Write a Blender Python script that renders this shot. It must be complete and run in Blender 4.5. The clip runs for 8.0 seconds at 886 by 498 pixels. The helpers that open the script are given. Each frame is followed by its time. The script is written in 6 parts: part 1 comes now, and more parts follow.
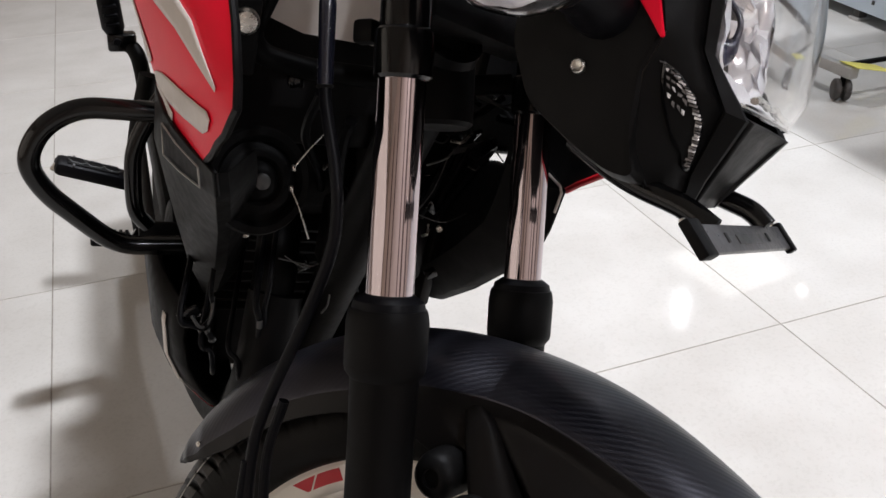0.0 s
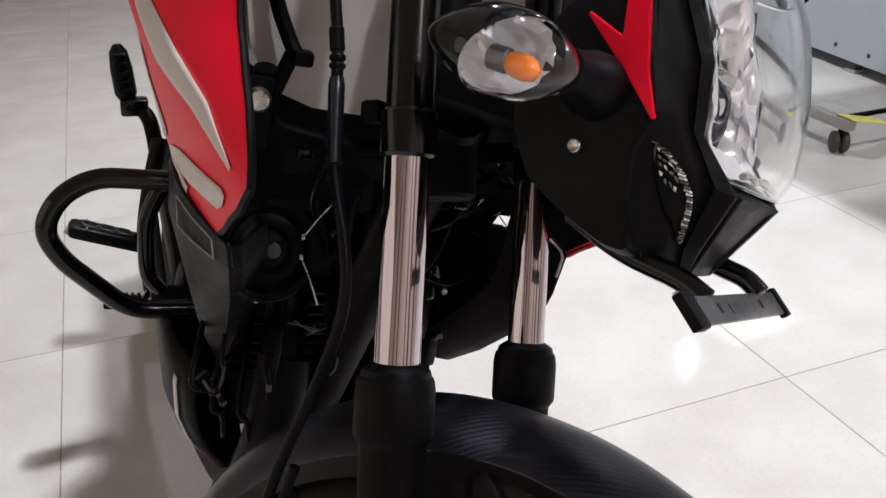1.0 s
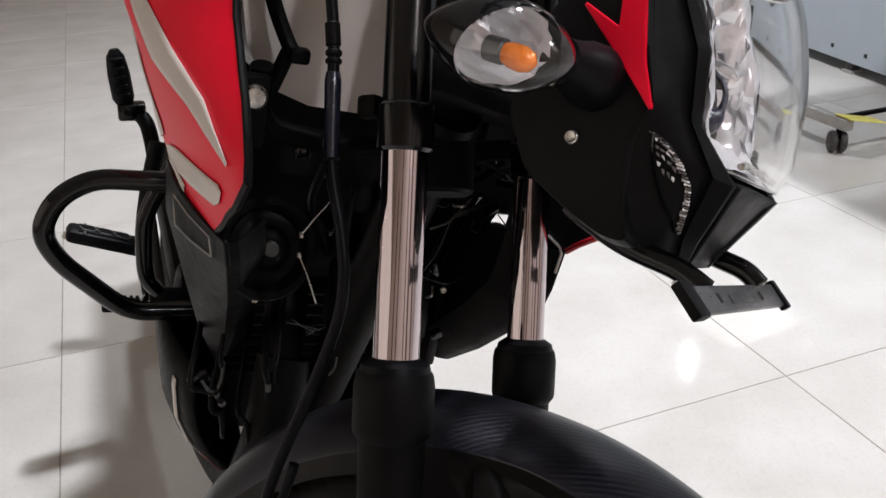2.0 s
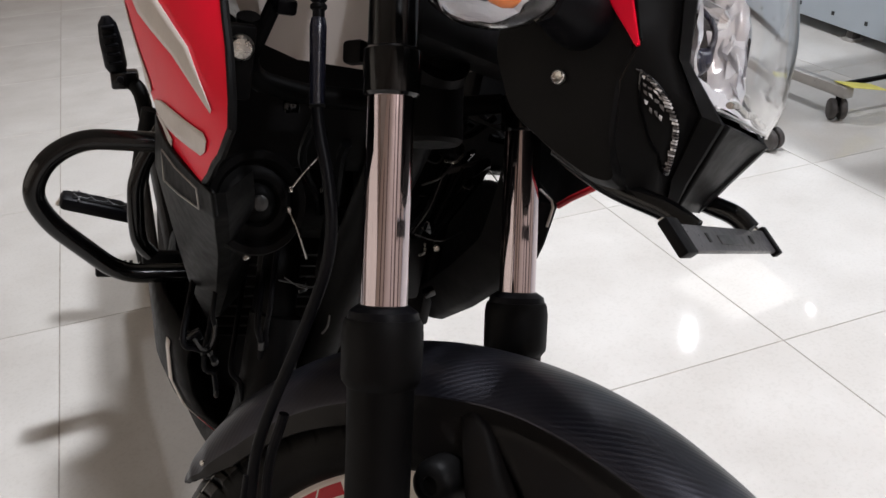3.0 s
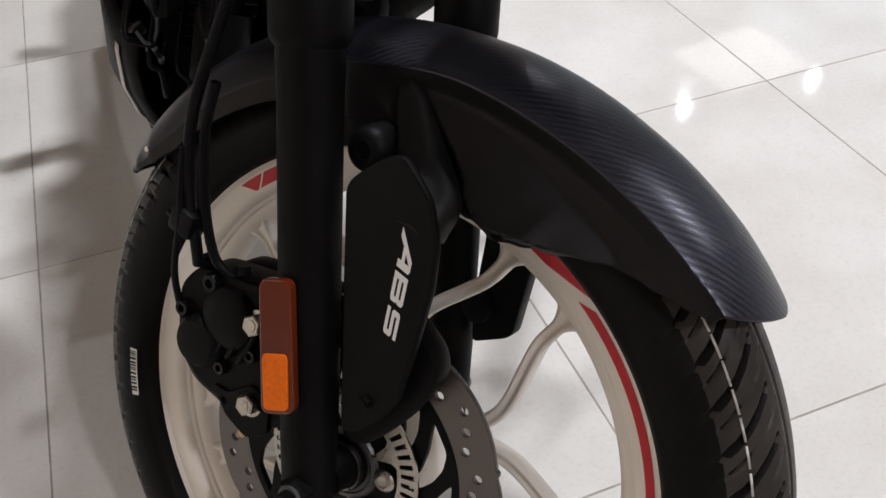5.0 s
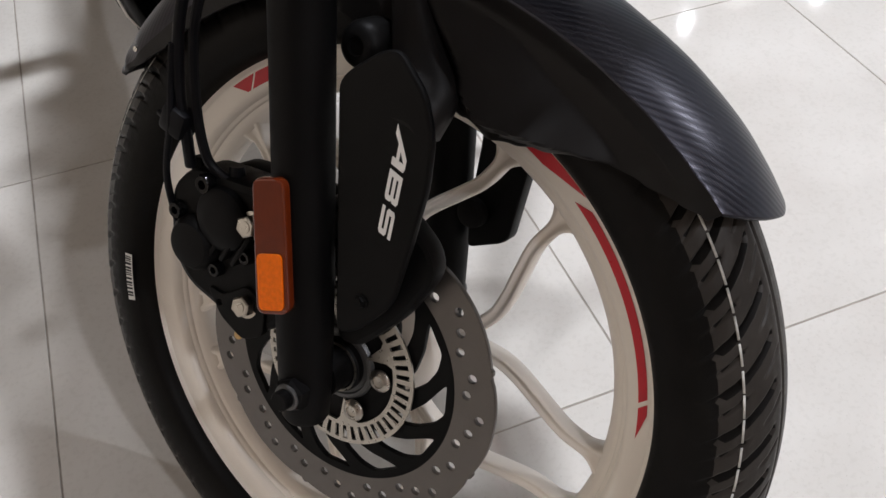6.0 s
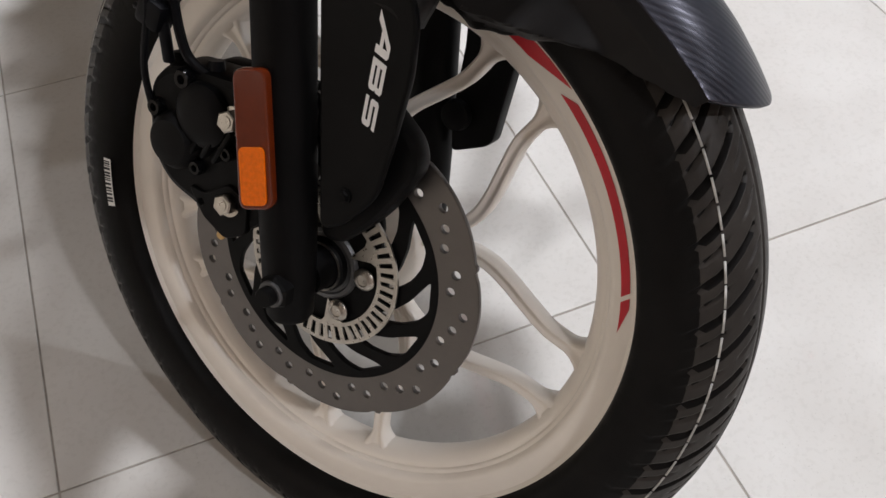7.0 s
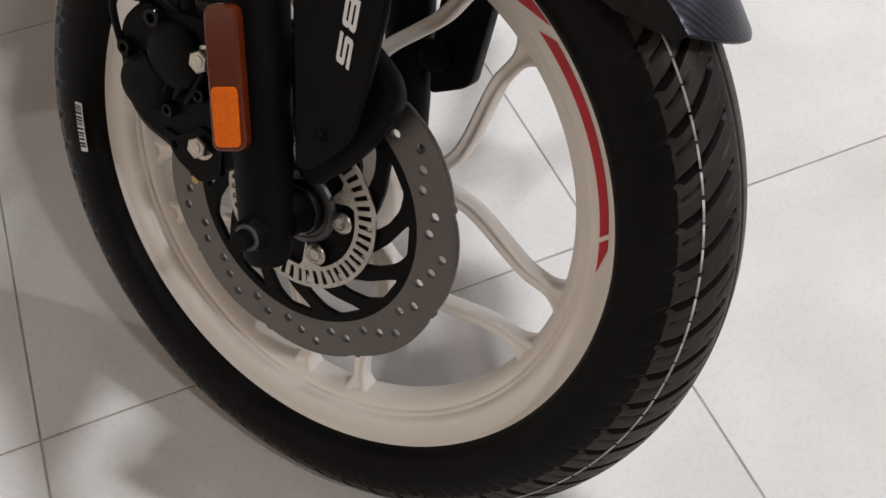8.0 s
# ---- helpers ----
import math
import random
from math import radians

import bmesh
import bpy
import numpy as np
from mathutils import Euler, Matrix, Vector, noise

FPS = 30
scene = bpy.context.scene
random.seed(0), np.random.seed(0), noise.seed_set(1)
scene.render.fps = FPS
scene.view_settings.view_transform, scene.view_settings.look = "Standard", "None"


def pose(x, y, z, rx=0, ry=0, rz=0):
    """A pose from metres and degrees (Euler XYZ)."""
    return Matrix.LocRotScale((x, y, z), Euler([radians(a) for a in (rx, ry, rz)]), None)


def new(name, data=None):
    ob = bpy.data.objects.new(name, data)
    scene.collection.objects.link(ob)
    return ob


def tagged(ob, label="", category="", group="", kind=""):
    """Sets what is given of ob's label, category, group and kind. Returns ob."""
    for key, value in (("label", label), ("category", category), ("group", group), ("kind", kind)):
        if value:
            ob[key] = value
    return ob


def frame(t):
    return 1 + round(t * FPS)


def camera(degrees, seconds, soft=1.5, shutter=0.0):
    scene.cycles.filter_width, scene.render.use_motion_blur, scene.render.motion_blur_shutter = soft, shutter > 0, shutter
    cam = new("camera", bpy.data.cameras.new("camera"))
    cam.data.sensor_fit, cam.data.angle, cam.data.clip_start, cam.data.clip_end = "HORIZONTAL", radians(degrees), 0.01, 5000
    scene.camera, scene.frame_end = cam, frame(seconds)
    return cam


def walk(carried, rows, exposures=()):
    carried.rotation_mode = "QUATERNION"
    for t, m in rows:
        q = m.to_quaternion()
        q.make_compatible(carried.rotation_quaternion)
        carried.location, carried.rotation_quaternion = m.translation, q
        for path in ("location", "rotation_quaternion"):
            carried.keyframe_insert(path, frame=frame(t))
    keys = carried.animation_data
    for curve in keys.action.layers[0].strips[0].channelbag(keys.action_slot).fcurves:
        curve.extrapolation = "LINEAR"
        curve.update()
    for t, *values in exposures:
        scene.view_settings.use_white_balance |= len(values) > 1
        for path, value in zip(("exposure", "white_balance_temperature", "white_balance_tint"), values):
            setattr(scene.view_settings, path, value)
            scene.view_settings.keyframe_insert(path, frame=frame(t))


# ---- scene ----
cam = camera(54.12, 8.0)
# seconds, eye x y z, yaw, pitch, roll
PATH_ROWS = [
    (0.0, 0.2078, -0.3566, 0.8928, -20.590, -30.436, -0.742),
    (0.5, 0.2036, -0.3627, 0.9065, -20.432, -28.735, -0.962),
    (1.0, 0.2041, -0.3683, 0.9144, -20.255, -27.164, -1.453),
    (2.5, 0.2041, -0.3717, 0.8990, -20.287, -26.801, -2.245),
    (3.0, 0.2092, -0.3780, 0.8873, -20.161, -28.200, -2.478),
    (3.5, 0.2151, -0.3883, 0.8684, -20.014, -31.942, -2.463),
    (4.0, 0.2204, -0.4003, 0.8517, -19.902, -35.357, -2.310),
    (4.5, 0.2318, -0.4070, 0.8344, -19.854, -39.222, -2.101),
    (5.0, 0.2335, -0.4160, 0.8187, -19.608, -42.726, -2.311),
    (6.5, 0.2290, -0.4271, 0.7989, -19.999, -50.111, -1.922),
    (7.0, 0.2226, -0.4384, 0.7869, -21.397, -52.120, -0.870),
    (7.5, 0.2222, -0.4430, 0.7800, -22.217, -53.852, -0.484),
    (8.0, 0.2249, -0.4432, 0.7788, -23.124, -55.186, 0.172),
]
walk(
    cam,
    [(t, pose(x, y, z, 90 + pitch, 0, yaw) @ pose(0, 0, 0, 0, 0, roll)) for t, x, y, z, yaw, pitch, roll in PATH_ROWS],
    exposures=[(0.0, 0.18), (2.5, 0.15), (4.0, 0.07), (8.0, 0.04)],
)
# x, y, watts, diameter; the second and the last two are unseen added fill
LAMPS = [(1.08, 0.88, 64, 0.16), (1.2, 2.6, 37, 0.16), (3.92, 4.25, 13, 0.04), (5.1, 4.2, 8, 0.03), (3.6, -0.2, 40, 0.16), (1.25, -2.15, 30, 0.16)]
FILL_WATTS = 21

# ---------------------------------------------------------------- world and lamps
world = bpy.data.worlds.new("room_air")
scene.world = world
world.use_nodes = True
world.node_tree.nodes["Background"].inputs[0].default_value = (1.0, 0.97, 0.93, 1)
world.node_tree.nodes["Background"].inputs[1].default_value = 0.02
CEIL = 3.0
ROOM = (-3.6, 6.6, -2.4, 7.2)

# ---------------------------------------------------------------- materials


def material(name, base, rough=0.5, metal=0.0, **more):
    m = bpy.data.materials.new(name)
    m.use_nodes = True
    b = m.node_tree.nodes["Principled BSDF"]
    b.inputs["Base Color"].default_value = (*base, 1)
    b.inputs["Roughness"].default_value = rough
    b.inputs["Metallic"].default_value = metal
    for key, value in more.items():
        b.inputs[key.replace("_", " ")].default_value = value
    return m


def noise_node(m, scale, detail=4.0, coord="Object", rough=0.6):
    nt = m.node_tree
    tc = nt.nodes.new("ShaderNodeTexCoord")
    no = nt.nodes.new("ShaderNodeTexNoise")
    no.inputs["Scale"].default_value, no.inputs["Detail"].default_value, no.inputs["Roughness"].default_value = scale, detail, rough
    nt.links.new(tc.outputs[coord], no.inputs["Vector"])
    return no


def ramp(m, source, stops):
    r = m.node_tree.nodes.new("ShaderNodeValToRGB")
    while len(r.color_ramp.elements) < len(stops):
        r.color_ramp.elements.new(0.5)
    for e, (p, c) in zip(r.color_ramp.elements, stops):
        e.position, e.color = p, (*c, 1) if len(c) == 3 else c
    m.node_tree.links.new(source, r.inputs["Fac"])
    return r.outputs["Color"]


def grey(v):
    return (v, v, v)


def vary(m, base, amount, scale, rough=None, rough_amount=0.08, fine=None):
    """Colour and gloss drift at two scales."""
    nt, b = m.node_tree, m.node_tree.nodes["Principled BSDF"]
    big = noise_node(m, scale)
    lo, hi = [max(0, c * (1 - amount)) for c in base], [c * (1 + amount) for c in base]
    nt.links.new(ramp(m, big.outputs["Fac"], [(0.3, lo), (0.7, hi)]), b.inputs["Base Color"])
    if rough is not None:
        small = noise_node(m, fine or scale * 7, 6)
        nt.links.new(ramp(m, small.outputs["Fac"], [(0.3, grey(max(0.02, rough - rough_amount))), (0.7, grey(rough + rough_amount))]), b.inputs["Roughness"])
    return m


def bumpy(m, scale, strength, distance=0.001, detail=3):
    nt = m.node_tree
    no = noise_node(m, scale, detail)
    bu = nt.nodes.new("ShaderNodeBump")
    bu.inputs["Strength"].default_value, bu.inputs["Distance"].default_value = strength, distance
    nt.links.new(no.outputs["Fac"], bu.inputs["Height"])
    nt.links.new(bu.outputs["Normal"], nt.nodes["Principled BSDF"].inputs["Normal"])
    return m


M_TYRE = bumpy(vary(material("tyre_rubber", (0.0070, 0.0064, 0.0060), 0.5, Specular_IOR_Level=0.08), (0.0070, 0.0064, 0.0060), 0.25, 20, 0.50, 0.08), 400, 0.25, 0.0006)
M_WHITE = bumpy(vary(material("cream_white_wheel_paint", (0.88, 0.82, 0.74), 0.35), (0.88, 0.82, 0.74), 0.04, 12, 0.34, 0.06), 300, 0.08, 0.0004)
M_RED_STICKER = vary(material("red_rim_sticker", (0.55, 0.005, 0.018), 0.35), (0.55, 0.005, 0.018), 0.12, 30, 0.35)
M_CHROME = vary(material("hard_chrome", (0.60, 0.52, 0.54), 0.07, 1.0), (0.60, 0.52, 0.54), 0.02, 25, 0.07, 0.02)
M_SATIN = bumpy(vary(material("satin_black_paint", (0.0034, 0.0032, 0.0033), 0.42, Specular_IOR_Level=0.09), (0.0034, 0.0032, 0.0033), 0.3, 15, 0.50, 0.06), 500, 0.1, 0.0003)
M_GLOSS = vary(material("gloss_black_paint", (0.0030, 0.0030, 0.0033), 0.16, Specular_IOR_Level=0.4), (0.0030, 0.0030, 0.0033), 0.2, 15, 0.16, 0.05)
M_PLASTIC = bumpy(vary(material("black_moulded_plastic", (0.0042, 0.0040, 0.0041), 0.46, Specular_IOR_Level=0.09), (0.0042, 0.0040, 0.0041), 0.25, 10, 0.48, 0.08), 900, 0.2, 0.0003)
M_RUBBER = bumpy(vary(material("black_rubber_hose", (0.0040, 0.0040, 0.0052), 0.45, Specular_IOR_Level=0.10), (0.0040, 0.0040, 0.0052), 0.2, 30, 0.42, 0.08), 700, 0.15, 0.0003)
M_SLEEVE = vary(material("shiny_blue_black_sleeve", (0.010, 0.011, 0.020), 0.24, Specular_IOR_Level=0.6), (0.010, 0.011, 0.020), 0.2, 30, 0.24, 0.05)
M_RED = vary(material("red_tank_paint", (0.84, 0.004, 0.030), 0.35, Specular_IOR_Level=0.14), (0.84, 0.004, 0.030), 0.04, 5, 0.36, 0.01)
M_DECAL = vary(material("warm_white_decal", (0.62, 0.57, 0.53), 0.4), (0.62, 0.57, 0.53), 0.05, 20, 0.4)
M_LETTER = vary(material("white_letter_print", (0.78, 0.77, 0.75), 0.45), (0.78, 0.77, 0.75), 0.06, 60, 0.45)
M_DISC = bumpy(vary(material("ground_disc_steel", (0.15, 0.138, 0.130), 0.38, 1.0), (0.15, 0.138, 0.130), 0.06, 25, 0.40, 0.05), 250, 0.2, 0.0003)
M_ZINC = vary(material("zinc_plated_steel", (0.62, 0.60, 0.56), 0.3, 1.0), (0.62, 0.60, 0.56), 0.15, 40, 0.3, 0.1)
M_RING = vary(material("stamped_steel", (0.46, 0.43, 0.385), 0.32, 1.0), (0.46, 0.43, 0.385), 0.12, 40, 0.32, 0.08)
M_ALU = vary(material("cast_aluminium_dark", (0.10, 0.10, 0.10), 0.45, 0.6), (0.10, 0.10, 0.10), 0.3, 15, 0.45, 0.1)
M_ENGINE = bumpy(vary(material("black_engine_casting", (0.0110, 0.0102, 0.0106), 0.5, Specular_IOR_Level=0.2), (0.0110, 0.0102, 0.0106), 0.35, 12, 0.5, 0.12), 300, 0.3, 0.0006)
M_AMBER = vary(material("amber_reflector", (0.90, 0.17, 0.001), 0.4, Specular_IOR_Level=0.2), (0.90, 0.17, 0.001), 0.12, 300, 0.3)
M_AMBER_DARK = vary(material("dark_amber_reflector", (0.125, 0.019, 0.004), 0.14, Specular_IOR_Level=0.5), (0.125, 0.019, 0.004), 0.10, 60, 0.13, 0.03)
M_BRASS = vary(material("dull_brass", (0.55, 0.36, 0.16), 0.35, 1.0), (0.55, 0.36, 0.16), 0.15, 60, 0.35)
M_BULB = vary(material("orange_bulb_glass", (0.78, 0.20, 0.03), 0.15), (0.78, 0.20, 0.03), 0.1, 60, 0.15)
M_MIRROR = bumpy(material("reflector_silvering", (0.97, 0.95, 0.96), 0.10, 0.75), 60, 0.1, 0.001)
M_DISH = bumpy(material("bright_lamp_silvering", (0.97, 0.96, 0.97), 0.15, 0.40), 60, 0.1, 0.001)
M_CLEAR = material("clear_polycarbonate", (1, 1, 1), 0.03, 0.0, Transmission_Weight=1.0, IOR=1.45)
M_TANK = vary(material("beige_tank_paint", (0.82, 0.74, 0.68), 0.35), (0.82, 0.74, 0.68), 0.08, 6, 0.35, 0.08)
M_PAPER = vary(material("white_paper_label", (0.75, 0.74, 0.70), 0.6), (0.75, 0.74, 0.70), 0.08, 60, 0.6)
M_INK = material("black_label_ink", (0.02, 0.02, 0.02), 0.6)
M_NAVY = vary(material("dark_bulb_shield", (0.01, 0.012, 0.03), 0.3), (0.01, 0.012, 0.03), 0.2, 30, 0.3)
M_WALL = bumpy(vary(material("beige_wall_paint", (0.50, 0.41, 0.34), 0.8), (0.50, 0.41, 0.34), 0.03, 1.5, 0.8), 80, 0.15, 0.002)
M_WALL_PALE = bumpy(vary(material("pale_blue_wall_paint", (0.74, 0.79, 0.84), 0.7), (0.74, 0.79, 0.84), 0.03, 1.5, 0.7), 80, 0.15, 0.002)
M_FRONT = bumpy(vary(material("warm_beige_wall_paint", (0.62, 0.52, 0.45), 0.7), (0.62, 0.52, 0.45), 0.04, 1.2, 0.7, 0.05), 80, 0.15, 0.002)
M_CEIL = vary(material("light_brown_ceiling_board", (0.42, 0.39, 0.36), 0.85), (0.42, 0.39, 0.36), 0.03, 2, 0.85)
M_GROUT = vary(material("dark_tile_grout", (0.33, 0.30, 0.26), 0.9), (0.33, 0.30, 0.26), 0.3, 30, 0.9)
M_BLUE = bumpy(vary(material("pale_blue_sheet_steel", (0.42, 0.48, 0.53), 0.45), (0.42, 0.48, 0.53), 0.05, 3, 0.45, 0.06), 120, 0.1, 0.001)
M_YELLOW = vary(material("yellow_note_paper", (0.78, 0.72, 0.16), 0.7), (0.78, 0.72, 0.16), 0.06, 30, 0.7)
M_TUBE = vary(material("grey_painted_steel_tube", (0.42, 0.41, 0.39), 0.35, 0.4), (0.42, 0.41, 0.39), 0.1, 15, 0.35)
M_CASTER = vary(material("grey_caster_rubber", (0.055, 0.050, 0.047), 0.5), (0.055, 0.050, 0.047), 0.2, 40, 0.5)


def tile_material():
    m = material("polished_porcelain_tile", (0.70, 0.675, 0.63), 0.14)
    nt, b = m.node_tree, m.node_tree.nodes["Principled BSDF"]
    tc = nt.nodes.new("ShaderNodeTexCoord")
    info = nt.nodes.new("ShaderNodeObjectInfo")
    shift = nt.nodes.new("ShaderNodeVectorMath")
    shift.operation = "MULTIPLY_ADD"
    nt.links.new(info.outputs["Random"], shift.inputs[0])
    shift.inputs[1].default_value = (37, 91, 53)
    nt.links.new(tc.outputs["Object"], shift.inputs[2])

    def tex(scale, detail):
        no = nt.nodes.new("ShaderNodeTexNoise")
        no.inputs["Scale"].default_value, no.inputs["Detail"].default_value = scale, detail
        nt.links.new(shift.outputs[0], no.inputs["Vector"])
        return no.outputs["Fac"]

    cloud = ramp(m, tex(5, 4), [(0.3, (0.575, 0.550, 0.510)), (0.7, (0.675, 0.656, 0.618))])
    speck = ramp(m, tex(160, 3), [(0.36, (0.80, 0.79, 0.7701)), (0.48, (1, 1, 1))])
    dots = ramp(m, tex(420, 1), [(0.22, (0.55, 0.53, 0.5)), (0.3, (1, 1, 1))])
    mul = nt.nodes.new("ShaderNodeMix")
    mul.data_type, mul.blend_type = "RGBA", "MULTIPLY"
    mul.inputs[0].default_value = 0.22
    nt.links.new(cloud, mul.inputs[6])
    nt.links.new(speck, mul.inputs[7])
    mul2 = nt.nodes.new("ShaderNodeMix")
    mul2.data_type, mul2.blend_type = "RGBA", "MULTIPLY"
    mul2.inputs[0].default_value = 0.3
    nt.links.new(mul.outputs[2], mul2.inputs[6])
    nt.links.new(dots, mul2.inputs[7])
    nt.links.new(mul2.outputs[2], b.inputs["Base Color"])
    nt.links.new(ramp(m, tex(9, 5), [(0.3, grey(0.025)), (0.75, grey(0.07))]), b.inputs["Roughness"])
    return m


def carbon_material():
    """Matt carbon-look film: a fine twill, laid along the fender by its UV map in metres."""
    m = material("carbon_pattern_film", (0.008, 0.008, 0.010), 0.3, Specular_IOR_Level=0.55)
    nt, b = m.node_tree, m.node_tree.nodes["Principled BSDF"]
    b.inputs["Specular Tint"].default_value = (0.86, 0.85, 1.0, 1)
    uv = nt.nodes.new("ShaderNodeUVMap")
    uv.uv_map = "along"
    wob = nt.nodes.new("ShaderNodeTexNoise")
    wob.inputs["Scale"].default_value = 60
    nt.links.new(uv.outputs[0], wob.inputs["Vector"])
    add = nt.nodes.new("ShaderNodeVectorMath")
    add.operation = "MULTIPLY_ADD"
    nt.links.new(wob.outputs["Color"], add.inputs[0])
    add.inputs[1].default_value = (0.0003, 0.0003, 0)
    nt.links.new(uv.outputs[0], add.inputs[2])
    mp = nt.nodes.new("ShaderNodeMapping")
    mp.inputs["Rotation"].default_value = (0, 0, radians(57))
    nt.links.new(add.outputs[0], mp.inputs["Vector"])
    w = nt.nodes.new("ShaderNodeTexWave")
    w.bands_direction = "X"
    w.inputs["Scale"].default_value = 74.0
    w.inputs["Distortion"].default_value = 0.15
    nt.links.new(mp.outputs[0], w.inputs["Vector"])
    nt.links.new(ramp(m, w.outputs["Fac"], [(0.3, (0.0045, 0.0045, 0.007)), (0.7, (0.009, 0.0095, 0.013))]), b.inputs["Base Color"])
    nt.links.new(ramp(m, w.outputs["Fac"], [(0.3, grey(0.30)), (0.7, grey(0.40))]), b.inputs["Roughness"])
    bu = nt.nodes.new("ShaderNodeBump")
    bu.inputs["Strength"].default_value, bu.inputs["Distance"].default_value = 0.13, 0.0003
    nt.links.new(w.outputs["Fac"], bu.inputs["Height"])
    nt.links.new(bu.outputs["Normal"], b.inputs["Normal"])
    return m


M_FENDER_SIDE = bumpy(vary(material("matt_black_fender_side", (0.0058, 0.0050, 0.0049), 0.55, Specular_IOR_Level=0.2), (0.0058, 0.0050, 0.0049), 0.2, 12, 0.5, 0.06), 800, 0.15, 0.0003)
M_SILVER = bumpy(material("lamp_bowl_silvering", (0.93, 0.92, 0.94), 0.10, 0.60), 90, 0.2, 0.002)
M_SHELL = vary(material("glossy_indicator_shell", (0.006, 0.006, 0.007), 0.09, Specular_IOR_Level=0.5), (0.006, 0.006, 0.007), 0.2, 15, 0.09, 0.03)
M_TREAD = bumpy(vary(material("paler_tread_rubber", (0.030, 0.0262, 0.0228), 0.45, Specular_IOR_Level=0.25), (0.030, 0.0262, 0.0228), 0.25, 30, 0.45, 0.08), 500, 0.25, 0.0005)
M_LINE = vary(material("worn_white_marking", (0.46, 0.45, 0.42), 0.6), (0.46, 0.45, 0.42), 0.3, 120, 0.6)
M_TRAY = vary(material("pale_grey_plastic", (0.62, 0.60, 0.60), 0.35), (0.62, 0.60, 0.60), 0.06, 60, 0.35)
M_TRAY_DARK = vary(material("smoked_lamp_prism", (0.16, 0.15, 0.15), 0.12, 0.4), (0.16, 0.15, 0.15), 0.25, 60, 0.12, 0.05)
M_PLATE = bumpy(vary(material("worn_grey_black_plastic", (0.060, 0.057, 0.058), 0.34), (0.060, 0.057, 0.058), 0.15, 30, 0.34), 500, 0.2, 0.0003)
M_BOARD = bumpy(vary(material("dark_brown_board", (0.085, 0.050, 0.040), 0.45), (0.085, 0.050, 0.040), 0.2, 3, 0.45), 60, 0.1, 0.001)
M_GLOW_PANEL = material("floor_glow_emitter", (0.85, 0.85, 0.85), 0.5, Emission_Color=(1, 0.99, 0.97, 1), Emission_Strength=1.6)
M_TILE = tile_material()
M_CARBON = carbon_material()

# ---------------------------------------------------------------- the bike's two frames
# The machine leans on its side stand with the bars on the left lock. Local axes: x right, y ahead, z up; origin on the front axle.
LEAN_BIKE, STEER, RAKE, HEADING = radians(14.2), radians(35.8), radians(23.5), radians(-0.8)
AXLE = Vector((0.3238, -0.0248, 0.2634))


def bike_frames():
    right = Vector((-math.cos(LEAN_BIKE), 0, math.sin(LEAN_BIKE)))
    ahead = Vector((0, -1, 0))
    up = right.cross(ahead)
    body = Matrix((right, ahead, up)).transposed()
    body = Matrix.Rotation(HEADING, 3, "Z") @ body
    axis = body @ Vector((0, -math.sin(RAKE), math.cos(RAKE)))
    front = Matrix.Rotation(STEER, 3, axis) @ body
    pivot = AXLE + front @ Vector((0, -0.04, 0))
    origin = pivot - body @ Vector((0, -0.04, 0))
    return Matrix.Translation(AXLE) @ front.to_4x4(), Matrix.Translation(origin) @ body.to_4x4()


MF, MB = bike_frames()
ROOT = Matrix.Translation((0.33, 0.35, 0))


def finish(bm, smooth=True, sharp=35):
    bmesh.ops.recalc_face_normals(bm, faces=bm.faces)
    for f in bm.faces:
        f.smooth = smooth
    if smooth:
        for e in bm.edges:
            if len(e.link_faces) == 2 and e.calc_face_angle(0) > radians(sharp):
                e.smooth = False


def part(name, bm, mat, parent, label="", frame_m=None, smooth=True, sharp=35):
    """Links a bmesh as one mesh object under a thing or under a part. frame_m: its pose, else that of the parent part."""
    finish(bm, smooth, sharp)
    me = bpy.data.meshes.new(name)
    bm.to_mesh(me)
    bm.free()
    return mesh_part(name, me, mat, parent, label, frame_m)


def mesh_part(name, me, mat, parent, label="", frame_m=None):
    if not me.materials:
        me.materials.append(mat)
    ob = new(name, me)
    if parent is not None:
        ob.parent = parent
        if frame_m is not None:
            ob.matrix_parent_inverse = parent.matrix_basis.inverted()
            ob.matrix_basis = frame_m
    elif frame_m is not None:
        ob.matrix_basis = frame_m
    if label:
        ob["label"] = label
    return ob


def smooth_path(points, steps=8):
    """A rounded line through the points."""
    p = [Vector(q) for q in points]
    if len(p) < 3:
        return p
    p = [2 * p[0] - p[1]] + p + [2 * p[-1] - p[-2]]
    out = []
    for a, b, c, d in zip(p, p[1:], p[2:], p[3:]):
        for k in range(steps):
            t = k / steps
            out.append(0.5 * (2 * b + (c - a) * t + (2 * a - 5 * b + 4 * c - d) * t * t + (3 * b - a - 3 * c + d) * t ** 3))
    return out + [p[-2]]


def round_corners(points, radius, steps=6):
    """A line with its corners bent at a radius, as a pipe is bent."""
    p = [Vector(q) for q in points]
    out = [p[0]]
    for a, b, c in zip(p, p[1:], p[2:]):
        u, v = (a - b), (c - b)
        cut = min(radius, u.length * 0.48, v.length * 0.48)
        s, e = b + u.normalized() * cut, b + v.normalized() * cut
        for k in range(steps + 1):
            t = k / steps
            out.append((1 - t) ** 2 * s + 2 * t * (1 - t) * b + t * t * e)
    return out + [p[-1]]


